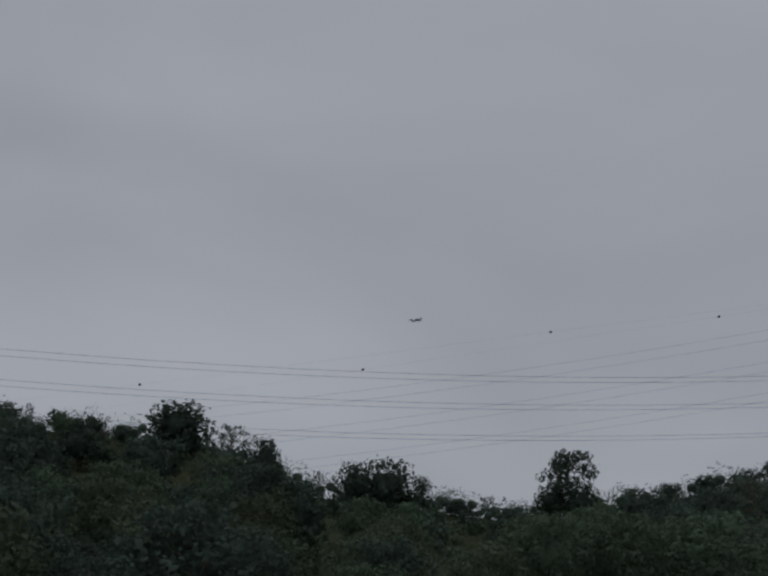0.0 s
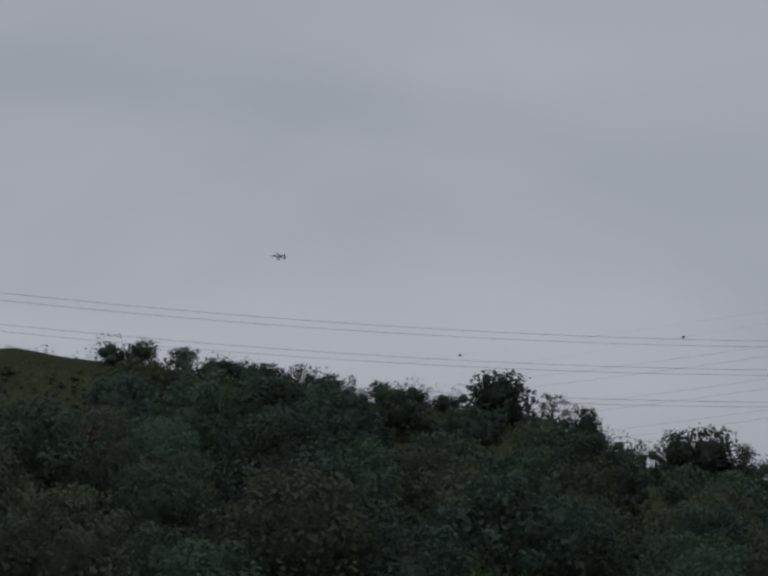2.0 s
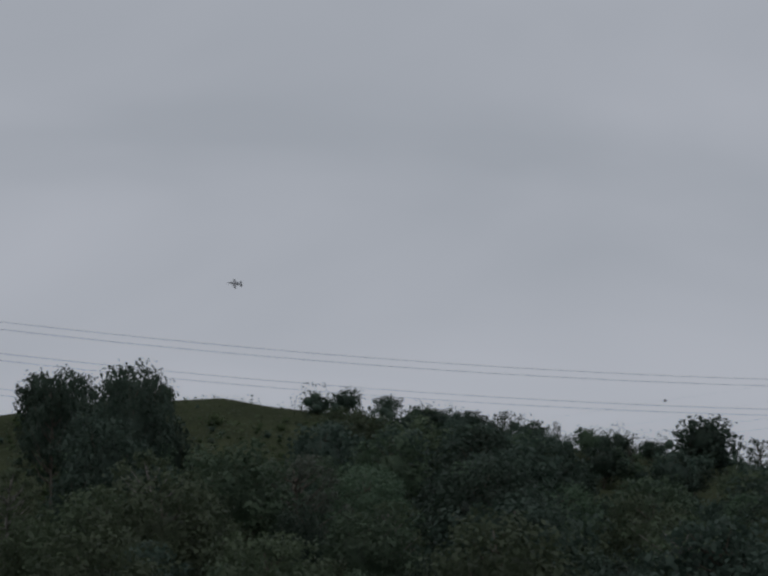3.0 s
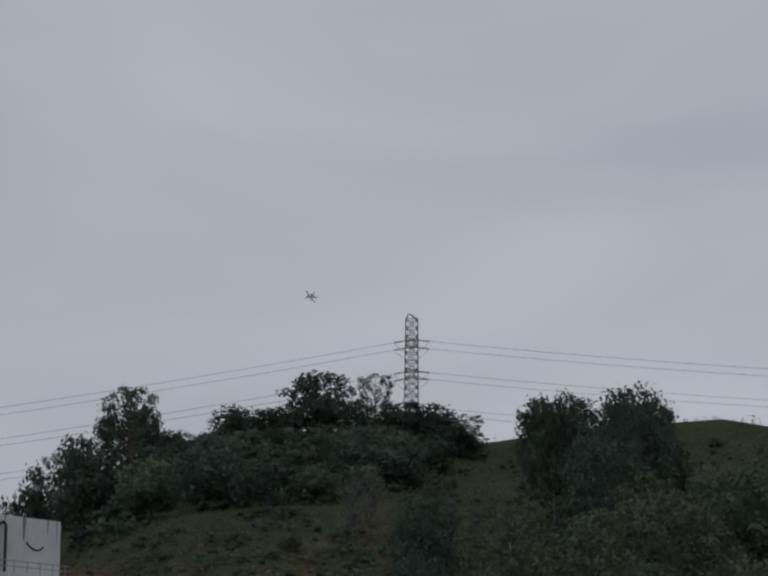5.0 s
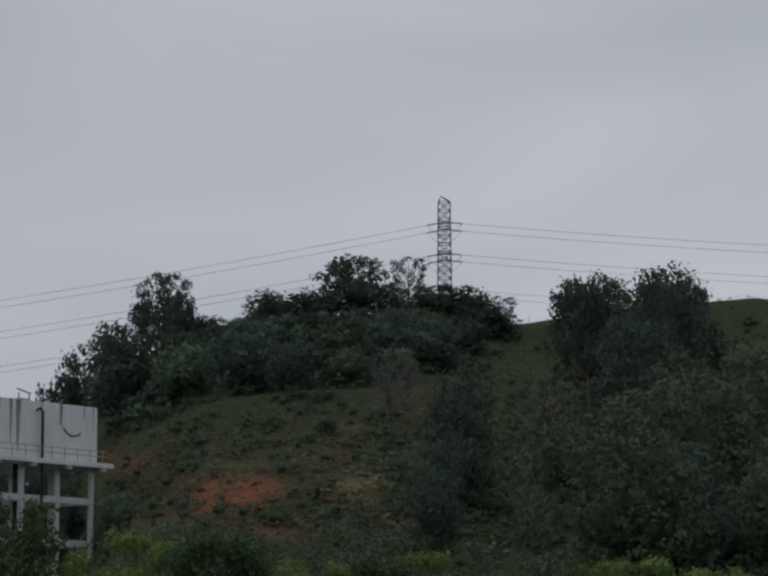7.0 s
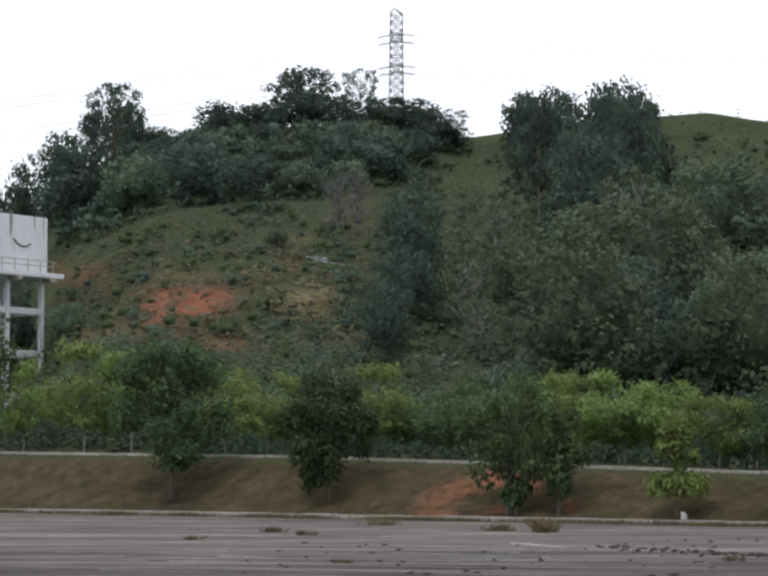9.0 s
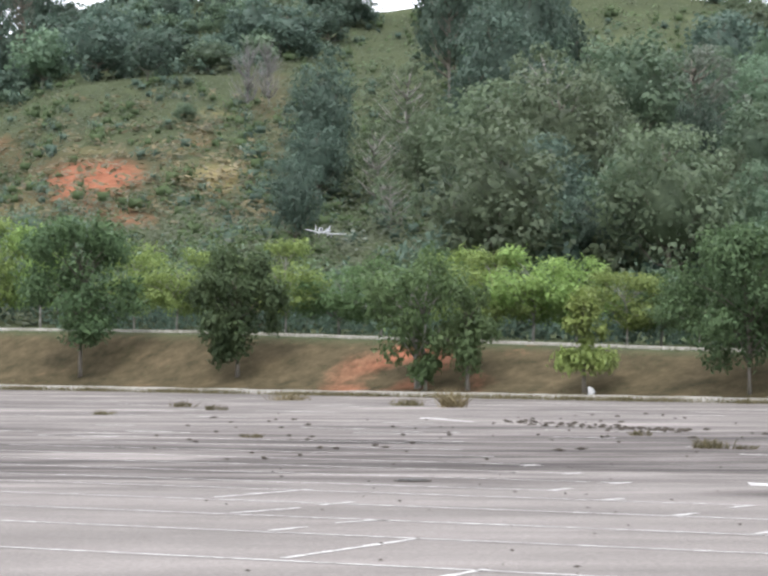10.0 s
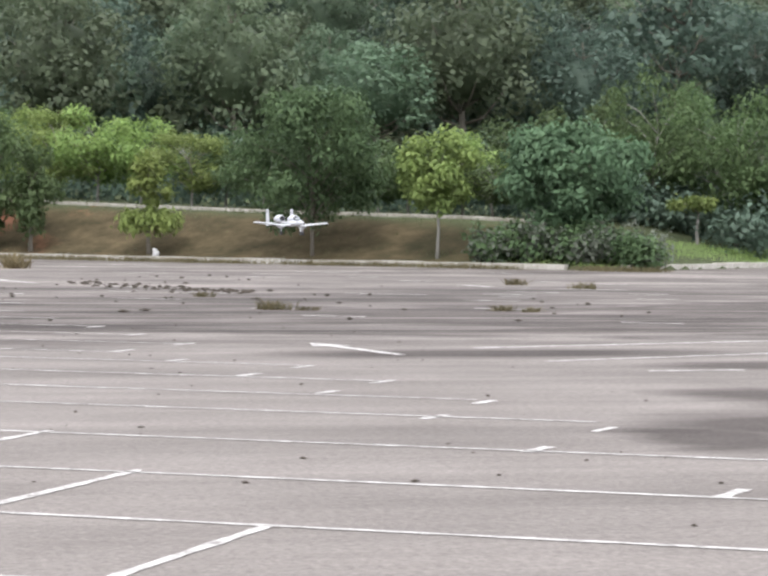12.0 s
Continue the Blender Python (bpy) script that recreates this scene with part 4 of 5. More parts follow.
random.seed(41)
for _ in range(14000):
    az, t = random.uniform(-10.4, 32), random.uniform(0.02, 0.15)
    ridge = tan(radians(float(np.interp(az, RIDGE_AZ, RIDGE_EL))))
    if t > ridge * 0.985 or random.random() > wooded(az, t) or (az > 20 and random.random() < 0.4):
        continue
    x, y = on_slope(az, t)
    d = hypot(x, y)
    gap = 5.2 if d < 180 else 7.0
    if d < 112 or any((x - a) ** 2 + (y - b) ** 2 < gap * gap for a, b in placed):
        continue
    placed.append((x, y))
    if len(placed) > 205:
        break
    tone = noise.noise((x * 0.035, y * 0.035, 4.0)) + random.uniform(-0.35, 0.35)
    kind = "dark" if tone < 0.05 else "green" if tone < 0.3 else "olive"
    if d < 200 and kind == "dark" and random.random() < 0.65:
        kind = random.choice(("green", "green", "olive"))
    if random.random() < 0.1:
        kind = random.choice(("tiered", "thin", "tiered", "pale"))
    h = random.choice((4.4, 5.6, 6.6, 7.6, 9.2)) * random.uniform(0.85, 1.1)
    h = max(1.5, min(h, EYE + d * (ridge + 0.003) - land(x, y)))
    hill_tree(kind, x, y, h, h * random.uniform(0.42, 0.62))
# behind the water tower
for i in range(7):
    x, y = by_angle(-13.3 + i * 0.46, 222 + 5 * (i % 3))
    hill_tree(("dark", "green", "dark")[i % 3], x, y, EYE + hypot(x, y) * tan(radians(random.uniform(4.3, 4.9))) - land(x, y), 3.4)
for k in sum(HILL.values(), []):
    for o in (*k.children_recursive, k):
        bpy.data.objects.remove(o)


# ---------------------------------------------------------------- undergrowth
def woods(name, mat, label, spans, seed, per=60, leaf=0.42):
    """The closed canopy between the single trees."""
    rng = np.random.default_rng(seed)
    random.seed(seed)
    blobs = []
    for a0, a1, count in spans:
        done = 0
        while done < count:
            az, t = random.uniform(a0, a1), random.uniform(0.022, 0.15)
            ridge = tan(radians(float(np.interp(az, RIDGE_AZ, RIDGE_EL))))
            if t > ridge * 0.99 or random.random() > wooded(az, t):
                continue
            x, y = on_slope(az, t)
            if hypot(x, y) < 112:
                continue
            r = random.uniform(0.9, 2.4)
            z = land(x, y) + r * random.uniform(0.2, 0.7)
            for _ in range(4):
                c = r * random.uniform(0.35, 0.6)
                blobs.append(((x + random.gauss(0, r * 0.5), y + random.gauss(0, r * 0.5), z + random.uniform(-0.2, 0.6) * r), (c, c, c * 0.8)))
            done += 1
    v, f, k = filled(rng, blobs, leaves(rng, blobs, len(blobs) * per, leaf, upright=0.15, shell=3.5, sprays=2, aspect=0.7, ruffle=0.5, outward=0.8, soft=0.75), 0.5, 1)
    tagged(new(name, fast_mesh(name, v, f, M[mat], k)), label, "woods", kind="stuff")


def ridge_thicket():
    """Undergrowth that closes the skyline below the tall crowns."""
    rng = np.random.default_rng(97)
    random.seed(97)
    blobs = []
    while len(blobs) < 330:
        az = random.uniform(-10.6, 32)
        if -0.1 < az < 1.4 or 4.6 < az < 8.0:
            continue
        d = random.uniform(296, 322)
        x, y = by_angle(az, d)
        r = random.uniform(1.1, 2.3)
        blobs.append(((x, y, land(x, y) + r * 0.8), (r * 1.15, r * 1.15, r)))
    v, f, k = filled(rng, blobs, leaves(rng, blobs, len(blobs) * 140, 0.26, upright=0.2, shell=3.0, sprays=2, aspect=0.65, soft=0.6), 0.3, 2)
    tagged(new("ridge_thicket", fast_mesh("ridge_thicket", v, f, M["woods_dark"], k)), "dark thicket along the top of the ridge", "woods", kind="stuff")


ridge_thicket()
woods("dark_woods", "woods_dark", "dark closed canopy of the hillside woods", ((-11.0, 0.1, 150), (1.7, 4.6, 30), (2.3, 8.2, 90), (8.2, 24, 240), (24, 32.5, 90)), 91)
woods("green_woods", "woods_green", "green closed canopy of the hillside woods", ((-11.0, 0.1, 40), (2.3, 8.2, 50), (8.2, 24, 130), (24, 32.5, 30)), 92)
woods("olive_woods", "woods_olive", "olive-brown canopy patches in the hillside woods", ((2.3, 8.2, 25), (8.2, 24, 80)), 93)


def undergrowth(name, mat, label, count, leaf, accept, seed, height=0.9, per=9, rise=0.5):
    rng = np.random.default_rng(seed)
    random.seed(seed)
    vs = []
    n = 0
    while n < count:
        az, t = random.uniform(-13, 32.5), random.uniform(0.004, 0.148)
        if t > 0.998 * tan(radians(float(np.interp(az, RIDGE_AZ, RIDGE_EL)))) or not accept(az, t):
            n += 0.2
            continue
        x, y = on_slope(az, t)
        z = land(x, y)
        k = height * random.uniform(0.5, 1.5)
        vs.append((x, y, z + k * 0.35, k))
        n += 1
    a = np.array(vs)
    c = np.repeat(a[:, :3], per, 0)
    k = np.repeat(a[:, 3], per)[:, None]
    at = c + rng.normal(size=c.shape) * k * np.array((0.6, 0.6, rise * 0.7))
    nrm = rng.normal(size=c.shape) * 0.3 + np.array((0, -0.25, 1.0))
    nrm /= np.linalg.norm(nrm, axis=1)[:, None]
    u = np.cross(nrm, rng.normal(size=c.shape))
    u /= np.linalg.norm(u, axis=1)[:, None]
    w = np.cross(nrm, u)
    s = leaf * (0.6 + 0.8 * rng.random((len(at), 1)))
    v = np.stack([at - u * s * 0.6, at + w * s * 0.3, at + u * s * 0.6, at - w * s * 0.3], 1).reshape(-1, 3)
    ob = new(name, fast_mesh(name, v, np.arange(len(v)).reshape(-1, 4), mat))
    return tagged(ob, label, "undergrowth", kind="stuff")


def bare(az, t):
    return max(math.exp(-((az + 6.1) / 1.3) ** 2 - ((t - 0.067) / 0.011) ** 2), 0.7 * math.exp(-((az + 5.6) / 0.9) ** 2 - ((t - 0.049) / 0.005) ** 2), math.exp(-((az + 3.45) / 0.8) ** 2 - ((t - 0.067) / 0.008) ** 2))


def slope_bushes(name, mat, label, count, seed):
    """Single low bushes over the open slope."""
    rng = np.random.default_rng(seed)
    random.seed(seed)
    blobs = []
    while len(blobs) < count:
        az, t = random.uniform(-10, 8.5), random.uniform(0.02, 0.142)
        if t > 0.98 * tan(radians(float(np.interp(az, RIDGE_AZ, RIDGE_EL)))) or noise.noise((az * 1.3, t * 90, 6.0)) < random.uniform(-0.35, 0.3) or (az > 0 and t > 0.1 and random.random() < 0.35) or random.random() < 1.3 * bare(az, t):
            continue
        x, y = on_slope(az, t)
        r = random.uniform(0.45, 1.25)
        blobs.append(((x, y, land(x, y) + r * 0.45), (r, r, r * 0.8)))
    v, f, k = filled(rng, blobs, leaves(rng, blobs, count * 50, 0.22, sprays=2, aspect=0.6, ruffle=0.45, outward=0.7, soft=0.6), 0.5, 1)
    tagged(new(name, fast_mesh(name, v, f, M[mat], k)), label, "bushes", kind="stuff")


slope_bushes("slope_bushes", "scrub_green", "low green bushes dotted over the open slope", 900, 95)
slope_bushes("dark_bushes", "woods_dark", "low dark bushes dotted over the open slope", 500, 96)


undergrowth("green_scrub", M["scrub"], "low green scrub covering the hillside", 25000, 0.3, lambda a, t: random.random() > 0.95 * bare(a, t) and not (-7.5 < a < -2 and 0.055 < t < 0.085 and random.random() < 0.55), 51, 1.1, 6)
undergrowth("meadow_shrubs", M["scrub_green"], "low green shrubs and tall grass on the upper meadow", 2600, 0.5, lambda a, t: -0.4 < a < 8.6 and t > 0.08 and noise.noise((a * 2.2, t * 160, 2.0)) > random.uniform(-0.3, 0.35), 55, 0.7, 8)
undergrowth("dry_grass_tufts", M["dry_scrub"], "straw-coloured dry grass on the hillside", 1700, 0.5, lambda a, t: math.exp(-((a + 3.45) / 0.8) ** 2 - ((t - 0.067) / 0.007) ** 2) > random.random() * 0.9, 52, 0.8)
undergrowth("brown_scrub", M["brown_scrub"], "brownish withered scrub on the hillside", 2600, 0.55, lambda a, t: (-9.5 < a < -1.5 and 0.045 < t < 0.1 and random.random() < 0.6) or (5 < a < 8 and 0.07 < t < 0.11 and random.random() < 0.3), 53, 0.8, 7)
undergrowth("pale_broadleaf_scrub", M["leaf_pale"], "pale silvery broad-leaved shrubs among the scrub", 420, 0.4, lambda a, t: (abs(t - 0.06) < 0.03 and -4 < a < 14 and random.random() < 0.25), 54, 1.0)


def mound(az0, az1, v, top, seed, mat, label):
    rng = np.random.default_rng(seed)
    blobs = []
    for i in range(22):
        az = az0 + (az1 - az0) * (i + rng.random()) / 22
        x, y = beyond_kerb(az, v + rng.uniform(-0.4, 0.9))
        h = top * rng.uniform(0.6, 1.05)
        blobs.append(((x, y, land(x, y) + h * 0.5), (0.5, 0.5, h * 0.55)))
    vv, f, k = leaves(rng, blobs, 5200 if mat == "leaf_dark" else 5000, 0.14, sprays=2, aspect=0.75)
    tagged(new("shrubs", fast_mesh("shrubs", vv, f, M[mat], k)), label, "shrub", kind="stuff")


mound(12.9, 17.2, 0.9, 1.15, 71, "leaf_dark", "dark round-leaved shrubs massed at the kerb corner")
mound(12.9, 17.2, 1.1, 1.2, 72, "leaf_pale", "pale-leaved shrubs among darker shrubs by the kerb")


# thicket behind the terrace row; its dark leaf colour stands in for shade there
def thicket(seed, v0, v1, hmax, mat, label, az0=-14, az1=21, n=110):
    rng = np.random.default_rng(seed)
    blobs = []
    for i in range(n):
        az = az0 + (az1 - az0) * (i + rng.random()) / n
        x, y = beyond_kerb(az, rng.uniform(v0, v1))
        h = hmax * rng.uniform(0.55, 1.0)
        blobs.append(((x, y, land(x, y) + h * 0.45), (1.3, 1.3, h * 0.55)))
    vv, f, k = leaves(rng, blobs, n * 230, 0.22, sprays=2, aspect=0.6, soft=0.6)
    tagged(new("thicket", fast_mesh("thicket", vv, f, M[mat], k)), label, "undergrowth", kind="stuff")


thicket(81, 13, 18, 2.6, "woods_dark", "thicket behind the row of trees, coloured dark for shade")
thicket(82, 17, 24, 3.6, "woods_green", "green thicket at the foot of the hill")

# dark leaves put in for the shade under these trees
thicket(83, 9, 13, 2.4, "woods_dark", "thicket past the kerb corner, coloured dark for shade under trees", 15.5, 22, 30)


# grass: blades in tufts
def grass(name, spots, mat, label, blade=0.25, per=40, kind="stuff", category="grass", seed=5, spread=0.35, splay=0.3):
    rng = np.random.default_rng(seed)
    a = np.repeat(np.array(spots, float), per, 0)
    base = a + np.concatenate([rng.normal(size=(len(a), 2)) * spread, np.zeros((len(a), 1))], 1)
    h = blade * (0.4 + 0.9 * rng.random((len(a), 1)))
    ang = rng.random(len(a)) * 2 * pi
    side = np.stack([np.cos(ang), np.sin(ang), 0 * ang], 1) * 0.014 * (blade / 0.25)
    tip = base + np.concatenate([rng.normal(size=(len(a), 2)) * splay * h, h], 1)
    mid = (base + tip) / 2 + np.array((0, 0, 0.06)) * h
    v = np.stack([base - side, base + side, mid + side * 0.8, tip], 1).reshape(-1, 3)
    return tagged(new(name, fast_mesh(name, v, np.arange(len(v)).reshape(-1, 4), mat)), label, category, kind=kind)


random.seed(61)
strip = []
for i in range(1700):
    u = random.uniform(-50, CORNER + 3)
    if noise.noise((u * 0.35, 3, 1)) + random.random() * 0.5 > 0.1:
        p = K0 + KE * u + KN * random.uniform(-0.75, -0.05)
        strip.append((*p, 0.0))
grass("kerb_weeds", strip, M["brown_scrub"], "brown-green weeds growing along the kerb foot", 0.15, 16, seed=6, spread=0.22)
bank_spots = []
for i in range(2600):
    u, v = random.uniform(-48, 13), random.uniform(0.6, 9.5)
    keep = 0.9 if v > 3.8 else (0.18 + 0.4 * smooth01((u - 2) / 8))
    if random.random() < keep:
        p = K0 + KE * u + KN * v
        bank_spots.append((*p, land(*p)))
grass("bank_grass", bank_spots, M["grass_dull"], "thin green grass on the earth bank and terrace", 0.12, 12, seed=7, spread=0.35)
corner_spots = []
for i in range(900):
    p = C1 + K1E * random.uniform(0, 16) + K1N * random.uniform(0.6, 3.0)
    corner_spots.append((*p, land(*p)))
grass("corner_grass", corner_spots, M["leaf_bright"], "bright short grass past the kerb corner", 0.1, 16, seed=8, spread=0.5)

TUFT_LABEL = "dry yellow-green grass tuft growing through the asphalt"
for i, (x, y, b, mat, lab) in enumerate(((2.4, 65.1, 0.8, "dry_scrub", "tall yellow grass tuft growing from the asphalt"), (1.15, 66.5, 0.4, "brown_scrub", TUFT_LABEL), (-4.89, 64.9, 0.3, "brown_scrub", TUFT_LABEL), (-2.23, 72.5, 0.45, "dry_scrub", TUFT_LABEL), (-2.02, 44.25, 0.16, "brown_scrub", TUFT_LABEL), (5.68, 40.1, 0.32, "brown_scrub", TUFT_LABEL),
                                        (6.3, 39.8, 0.14, "brown_scrub", TUFT_LABEL), (5.2, 45.6, 0.18, "brown_scrub", TUFT_LABEL), (9.96, 39.25, 0.17, "brown_scrub", TUFT_LABEL), (9.6, 39.6, 0.2, "brown_scrub", TUFT_LABEL), (13.1, 52.8, 0.3, "brown_scrub", TUFT_LABEL), (13.86, 50.4, 0.28, "brown_scrub", TUFT_LABEL), (-3.8, 62.0, 0.26, "brown_scrub", TUFT_LABEL), (-6.2, 58.0, 0.2, "brown_scrub", TUFT_LABEL))):
    spots = [(x + random.uniform(-0.5, 0.5) * (b * 1.8 if b < 0.5 else 0.3), y + random.uniform(-0.3, 0.3) * b, 0.0) for _ in range(7)]
    tagged(grass("grass_tuft", spots, M[mat], lab, b * 0.5, 26, "stuff", "grass", 200 + i, b * (0.3 if b < 0.5 else 0.1), 0.65), group="weeds on the car park")

# clods and litter swept over the asphalt
random.seed(77)
clod = []
for i in range(330):
    if i < 150:
        k = random.random()
        x, y = 3.2 + 3.2 * k + random.gauss(0, 0.25), 53.2 - 5.5 * k + random.gauss(0, 0.8)
    elif i < 250:
        x, y = random.uniform(-4, 12), random.uniform(36, 60)
    else:
        x, y = random.uniform(-2, 8), random.uniform(12, 36)
    s = random.uniform(0.012, 0.03) if y < 36 else random.uniform(0.03, 0.075)
    m = Matrix.LocRotScale((x, y, s * 0.2), Euler((0, 0, random.uniform(0, 6))), Vector((s * random.uniform(0.8, 2.0), s, s * 0.5)))
    pts = [(1, 0, 0), (0.4, 0.9, 0.1), (-0.6, 0.7, 0), (-1, -0.2, 0.1), (-0.2, -0.9, 0), (0.1, 0.1, 0.9), (0, 0, -0.4)]
    f = [(0, 1, 5), (1, 2, 5), (2, 3, 5), (3, 4, 5), (4, 0, 5), (1, 0, 6), (2, 1, 6), (3, 2, 6), (4, 3, 6), (0, 4, 6)]
    clod.append(([tuple(m @ Vector(p)) for p in pts], f))
tagged(part("litter", joined(*clod), M["grit"]), "dark clods and leaf litter scattered on asphalt", "litter", kind="stuff")


# a small whitish stone, given the shape of a crumpled bag
def bag(az, v):
    x, y = beyond_kerb(az, v)
    v_, f = tube([(0, 0, -0.02), (0.03, 0, 0.1), (0.0, 0.02, 0.18), (-0.05, 0.0, 0.23), (-0.02, 0, 0.26)], [0.09, 0.11, 0.08, 0.05, 0.02], 9)
    ob = tagged(part("plastic_bag", (v_, f), M["stone_white"], smooth=True), "small whitish stone beside a sapling", "bag")
    ob.location = (x, y, land(x, y))


bag(5.35, 0.75)

# ---------------------------------------------------------------- water tower


def water_tower():
    """A white concrete tank on a platform over legs. Its long face runs along local x, the short one along y."""
    e = tagged(new("water_tower"), "white stained concrete water tank on tall legs", "water tower")
    x, y = by_angle(-12.2, 195)
    e.matrix_world = Matrix.Translation((x, y, 0)) @ Matrix.Rotation(radians(12.2 + 44), 4, "Z")
    L, D, top, plat = 12.9, 10.0, 22.45, 17.75
    tank = part("tank", box(0, 0, plat, L, D, top, 0.06), M["tank_paint"], e, "white tank with dark run-off streaks")
    for xs, w, h in ((2.6, 0.35, 3.9), (3.3, 0.6, 4.4), (1.4, 0.18, 2.2), (8.3, 0.45, 2.0), (3.5, 0.14, 1.6), (11.2, 0.2, 1.3), (6.2, 0.16, 1.1), (12.3, 0.15, 2.0)):
        bm = bmesh.new()
        a = [bm.verts.new(p) for p in ((xs, -0.006, top - 0.02), (xs + w, -0.006, top - 0.02), (xs + w * 0.75, -0.006, top - h * 0.6), (xs + w * 0.55, -0.006, top - h), (xs + w * 0.2, -0.006, top - h * 0.8))]
        bm.faces.new(a[::-1])
        part("streak", bm, M["stain"], tank, "dark rain streak")
    curve = [(8.8 + 2.0 * q, -0.03, plat + 2.7 - 2.0 * q + 1.7 * q * q) for q in np.linspace(0, 1, 9)]
    part("hose", tube(curve, [0.06] * 9, 6), M["dark_pipe"], e, "dark slack hose on the wall")
    part("platform", box(-1.0, -1.0, plat - 0.42, L + 1.0, D + 1.0, plat, 0.03), M["tank_paint"], e)
    xs = [0.35, 4.4, 8.5, 12.55]
    for i, lx in enumerate(xs):
        for ly in (0.35, 5.0, 9.65):
            part("leg", box(lx - 0.19, ly - 0.19, 0.0, lx + 0.19, ly + 0.19, plat - 0.42, 0.03), M["tank_paint"], e)
        part("bracket", box(lx - 0.2, -1.25, plat - 0.75, lx + 0.2, 0.1, plat - 0.42, 0.02), M["concrete"], e)
    for z in (3.9, 7.5, 11.1, 14.6):
        for ly in (0.35, 9.65):
            for a, b in zip(xs, xs[1:]):
                part("beam", box(a + 0.192, ly - 0.15, z - 0.3, b - 0.192, ly + 0.15, z + 0.22, 0.02), M["tank_paint"], e)
        for lx in xs:
            for a, b in ((0.545, 4.805), (5.195, 9.455)):
                part("beam", box(lx - 0.15, a, z - 0.3, lx + 0.15, b, z + 0.22, 0.02), M["tank_paint"], e)
    rail = part("railing", joined(*[tube([(-0.9, -0.9, plat + h), (L + 0.2, -0.9, plat + h)], [0.035] * 2, 6) for h in (0.5, 0.95)], *[tube([(-0.9, -0.9, plat + h), (-0.9, D, plat + h)], [0.035] * 2, 6) for h in (0.5, 0.95)]), M["rail_paint"], e, "thin grey pipe railing")
    for k in range(10):
        part("post", tube([(-0.9 + k * 1.5, -0.9, plat - 0.02), (-0.9 + k * 1.5, -0.9, plat + 1.0)], [0.04, 0.04], 6), M["rail_paint"], rail)
    part("pipe", tube([(5.7, 0.1, plat + 3.9), (5.8, -0.3, plat + 4.1), (5.95, -0.45, plat + 3.8), (5.95, -0.45, plat), (5.95, -0.45, 8)], [0.13] * 5, 8), M["dark_pipe"], e, "black down pipe")
    part("pipe", tube([(4.9, 1.5, plat - 0.4), (4.9, 1.5, 6)], [0.22] * 2, 8), M["dark_pipe"], e, "thick black pipe under the tank")
    hatch = part("hatch", box(4.6, 1.0, top, 6.0, 2.4, top + 0.25, 0.03), M["concrete"], e)
    for hx in (4.7, 5.9):
        part("stand", tube([(hx, 1.1, top + 0.2), (hx, 1.1, top + 0.7)], [0.07] * 2, 6), M["rail_paint"], hatch)
    part("crossbar", tube([(4.5, 1.1, top + 1.0), (6.1, 1.1, top + 0.7)], [0.07] * 2, 6), M["rail_paint"], hatch)
    mast = part("ladder_cage", tube([(-0.6, 6.5, top + 1.7), (1.6, 6.5, top + 1.7)], [0.07] * 2, 6), M["rail_paint"], e, "steel frame on the roof")
    for hx in (-0.2, 0.5, 1.2):
        part("strut", tube([(hx, 6.5, top), (hx, 6.5, top + 1.7)], [0.06] * 2, 6), M["rail_paint"], mast)


water_tower()

# ---------------------------------------------------------------- power lines
PA = radians(-1.38)
PD = 350.0
PX, PY, PTOP = PD * sin(PA), PD * cos(PA), 68.3
ALONG, OUT = np.array((cos(PA), -sin(PA))), np.array((sin(PA), cos(PA)))
LEVELS = (64.1, 59.5, 54.4)
ARM = 3.1


def pylon():
    e = tagged(new("pylon"), "grey steel lattice pylon on the ridge", "pylon")
    e.matrix_world = Matrix.Translation((PX, PY, 0)) @ Matrix.Rotation(-PA, 4, "Z")
    base = land(PX, PY) - 0.5

    def half(z):
        return float(np.interp(z, (base, 52, PTOP - 0.6), (2.6, 1.02, 0.88)))

    for sx in (-1, 1):
        for sy in (-1, 1):
            part("leg", tube([(sx * half(z), sy * half(z), z) for z in (base, 52, PTOP - 0.7)], [0.11, 0.09, 0.08], 4), M["steel"], e)
    part("peak", joined(*[tube([(sx * half(PTOP), sy * half(PTOP), PTOP - 0.75), (-0.45, 0, PTOP + 0.25)], [0.07, 0.05], 4) for sx in (-1, 1) for sy in (-1, 1)]), M["steel"], e)
    z = PTOP - 0.7
    while z > base + 2:
        h = 1.25 if z > 50 else 2.4
        for sx, sy, tx, ty in ((-1, -1, 1, -1), (1, -1, 1, 1), (1, 1, -1, 1), (-1, 1, -1, -1)):
            a, b = half(z), half(z - h)
            part("brace", joined(tube([(sx * a, sy * a, z), (tx * b, ty * b, z - h)], [0.045] * 2, 4), tube([(tx * a, ty * a, z), (sx * b, sy * b, z - h)], [0.045] * 2, 4)), M["steel"], e)
            part("strut", tube([(sx * a, sy * a, z), (tx * a, ty * a, z)], [0.05] * 2, 4), M["steel"], e)
        z -= h
    for lz in LEVELS:
        for s in (-1, 1):
            b = half(lz)
            part("cross_arm", joined(*[tube([(sx * b, s * b, lz + dz), (0, s * ARM, lz)], [0.06, 0.05], 4) for sx in (-1, 1) for dz in (0, 0.9)]), M["steel"], e)
    return e


pylon()


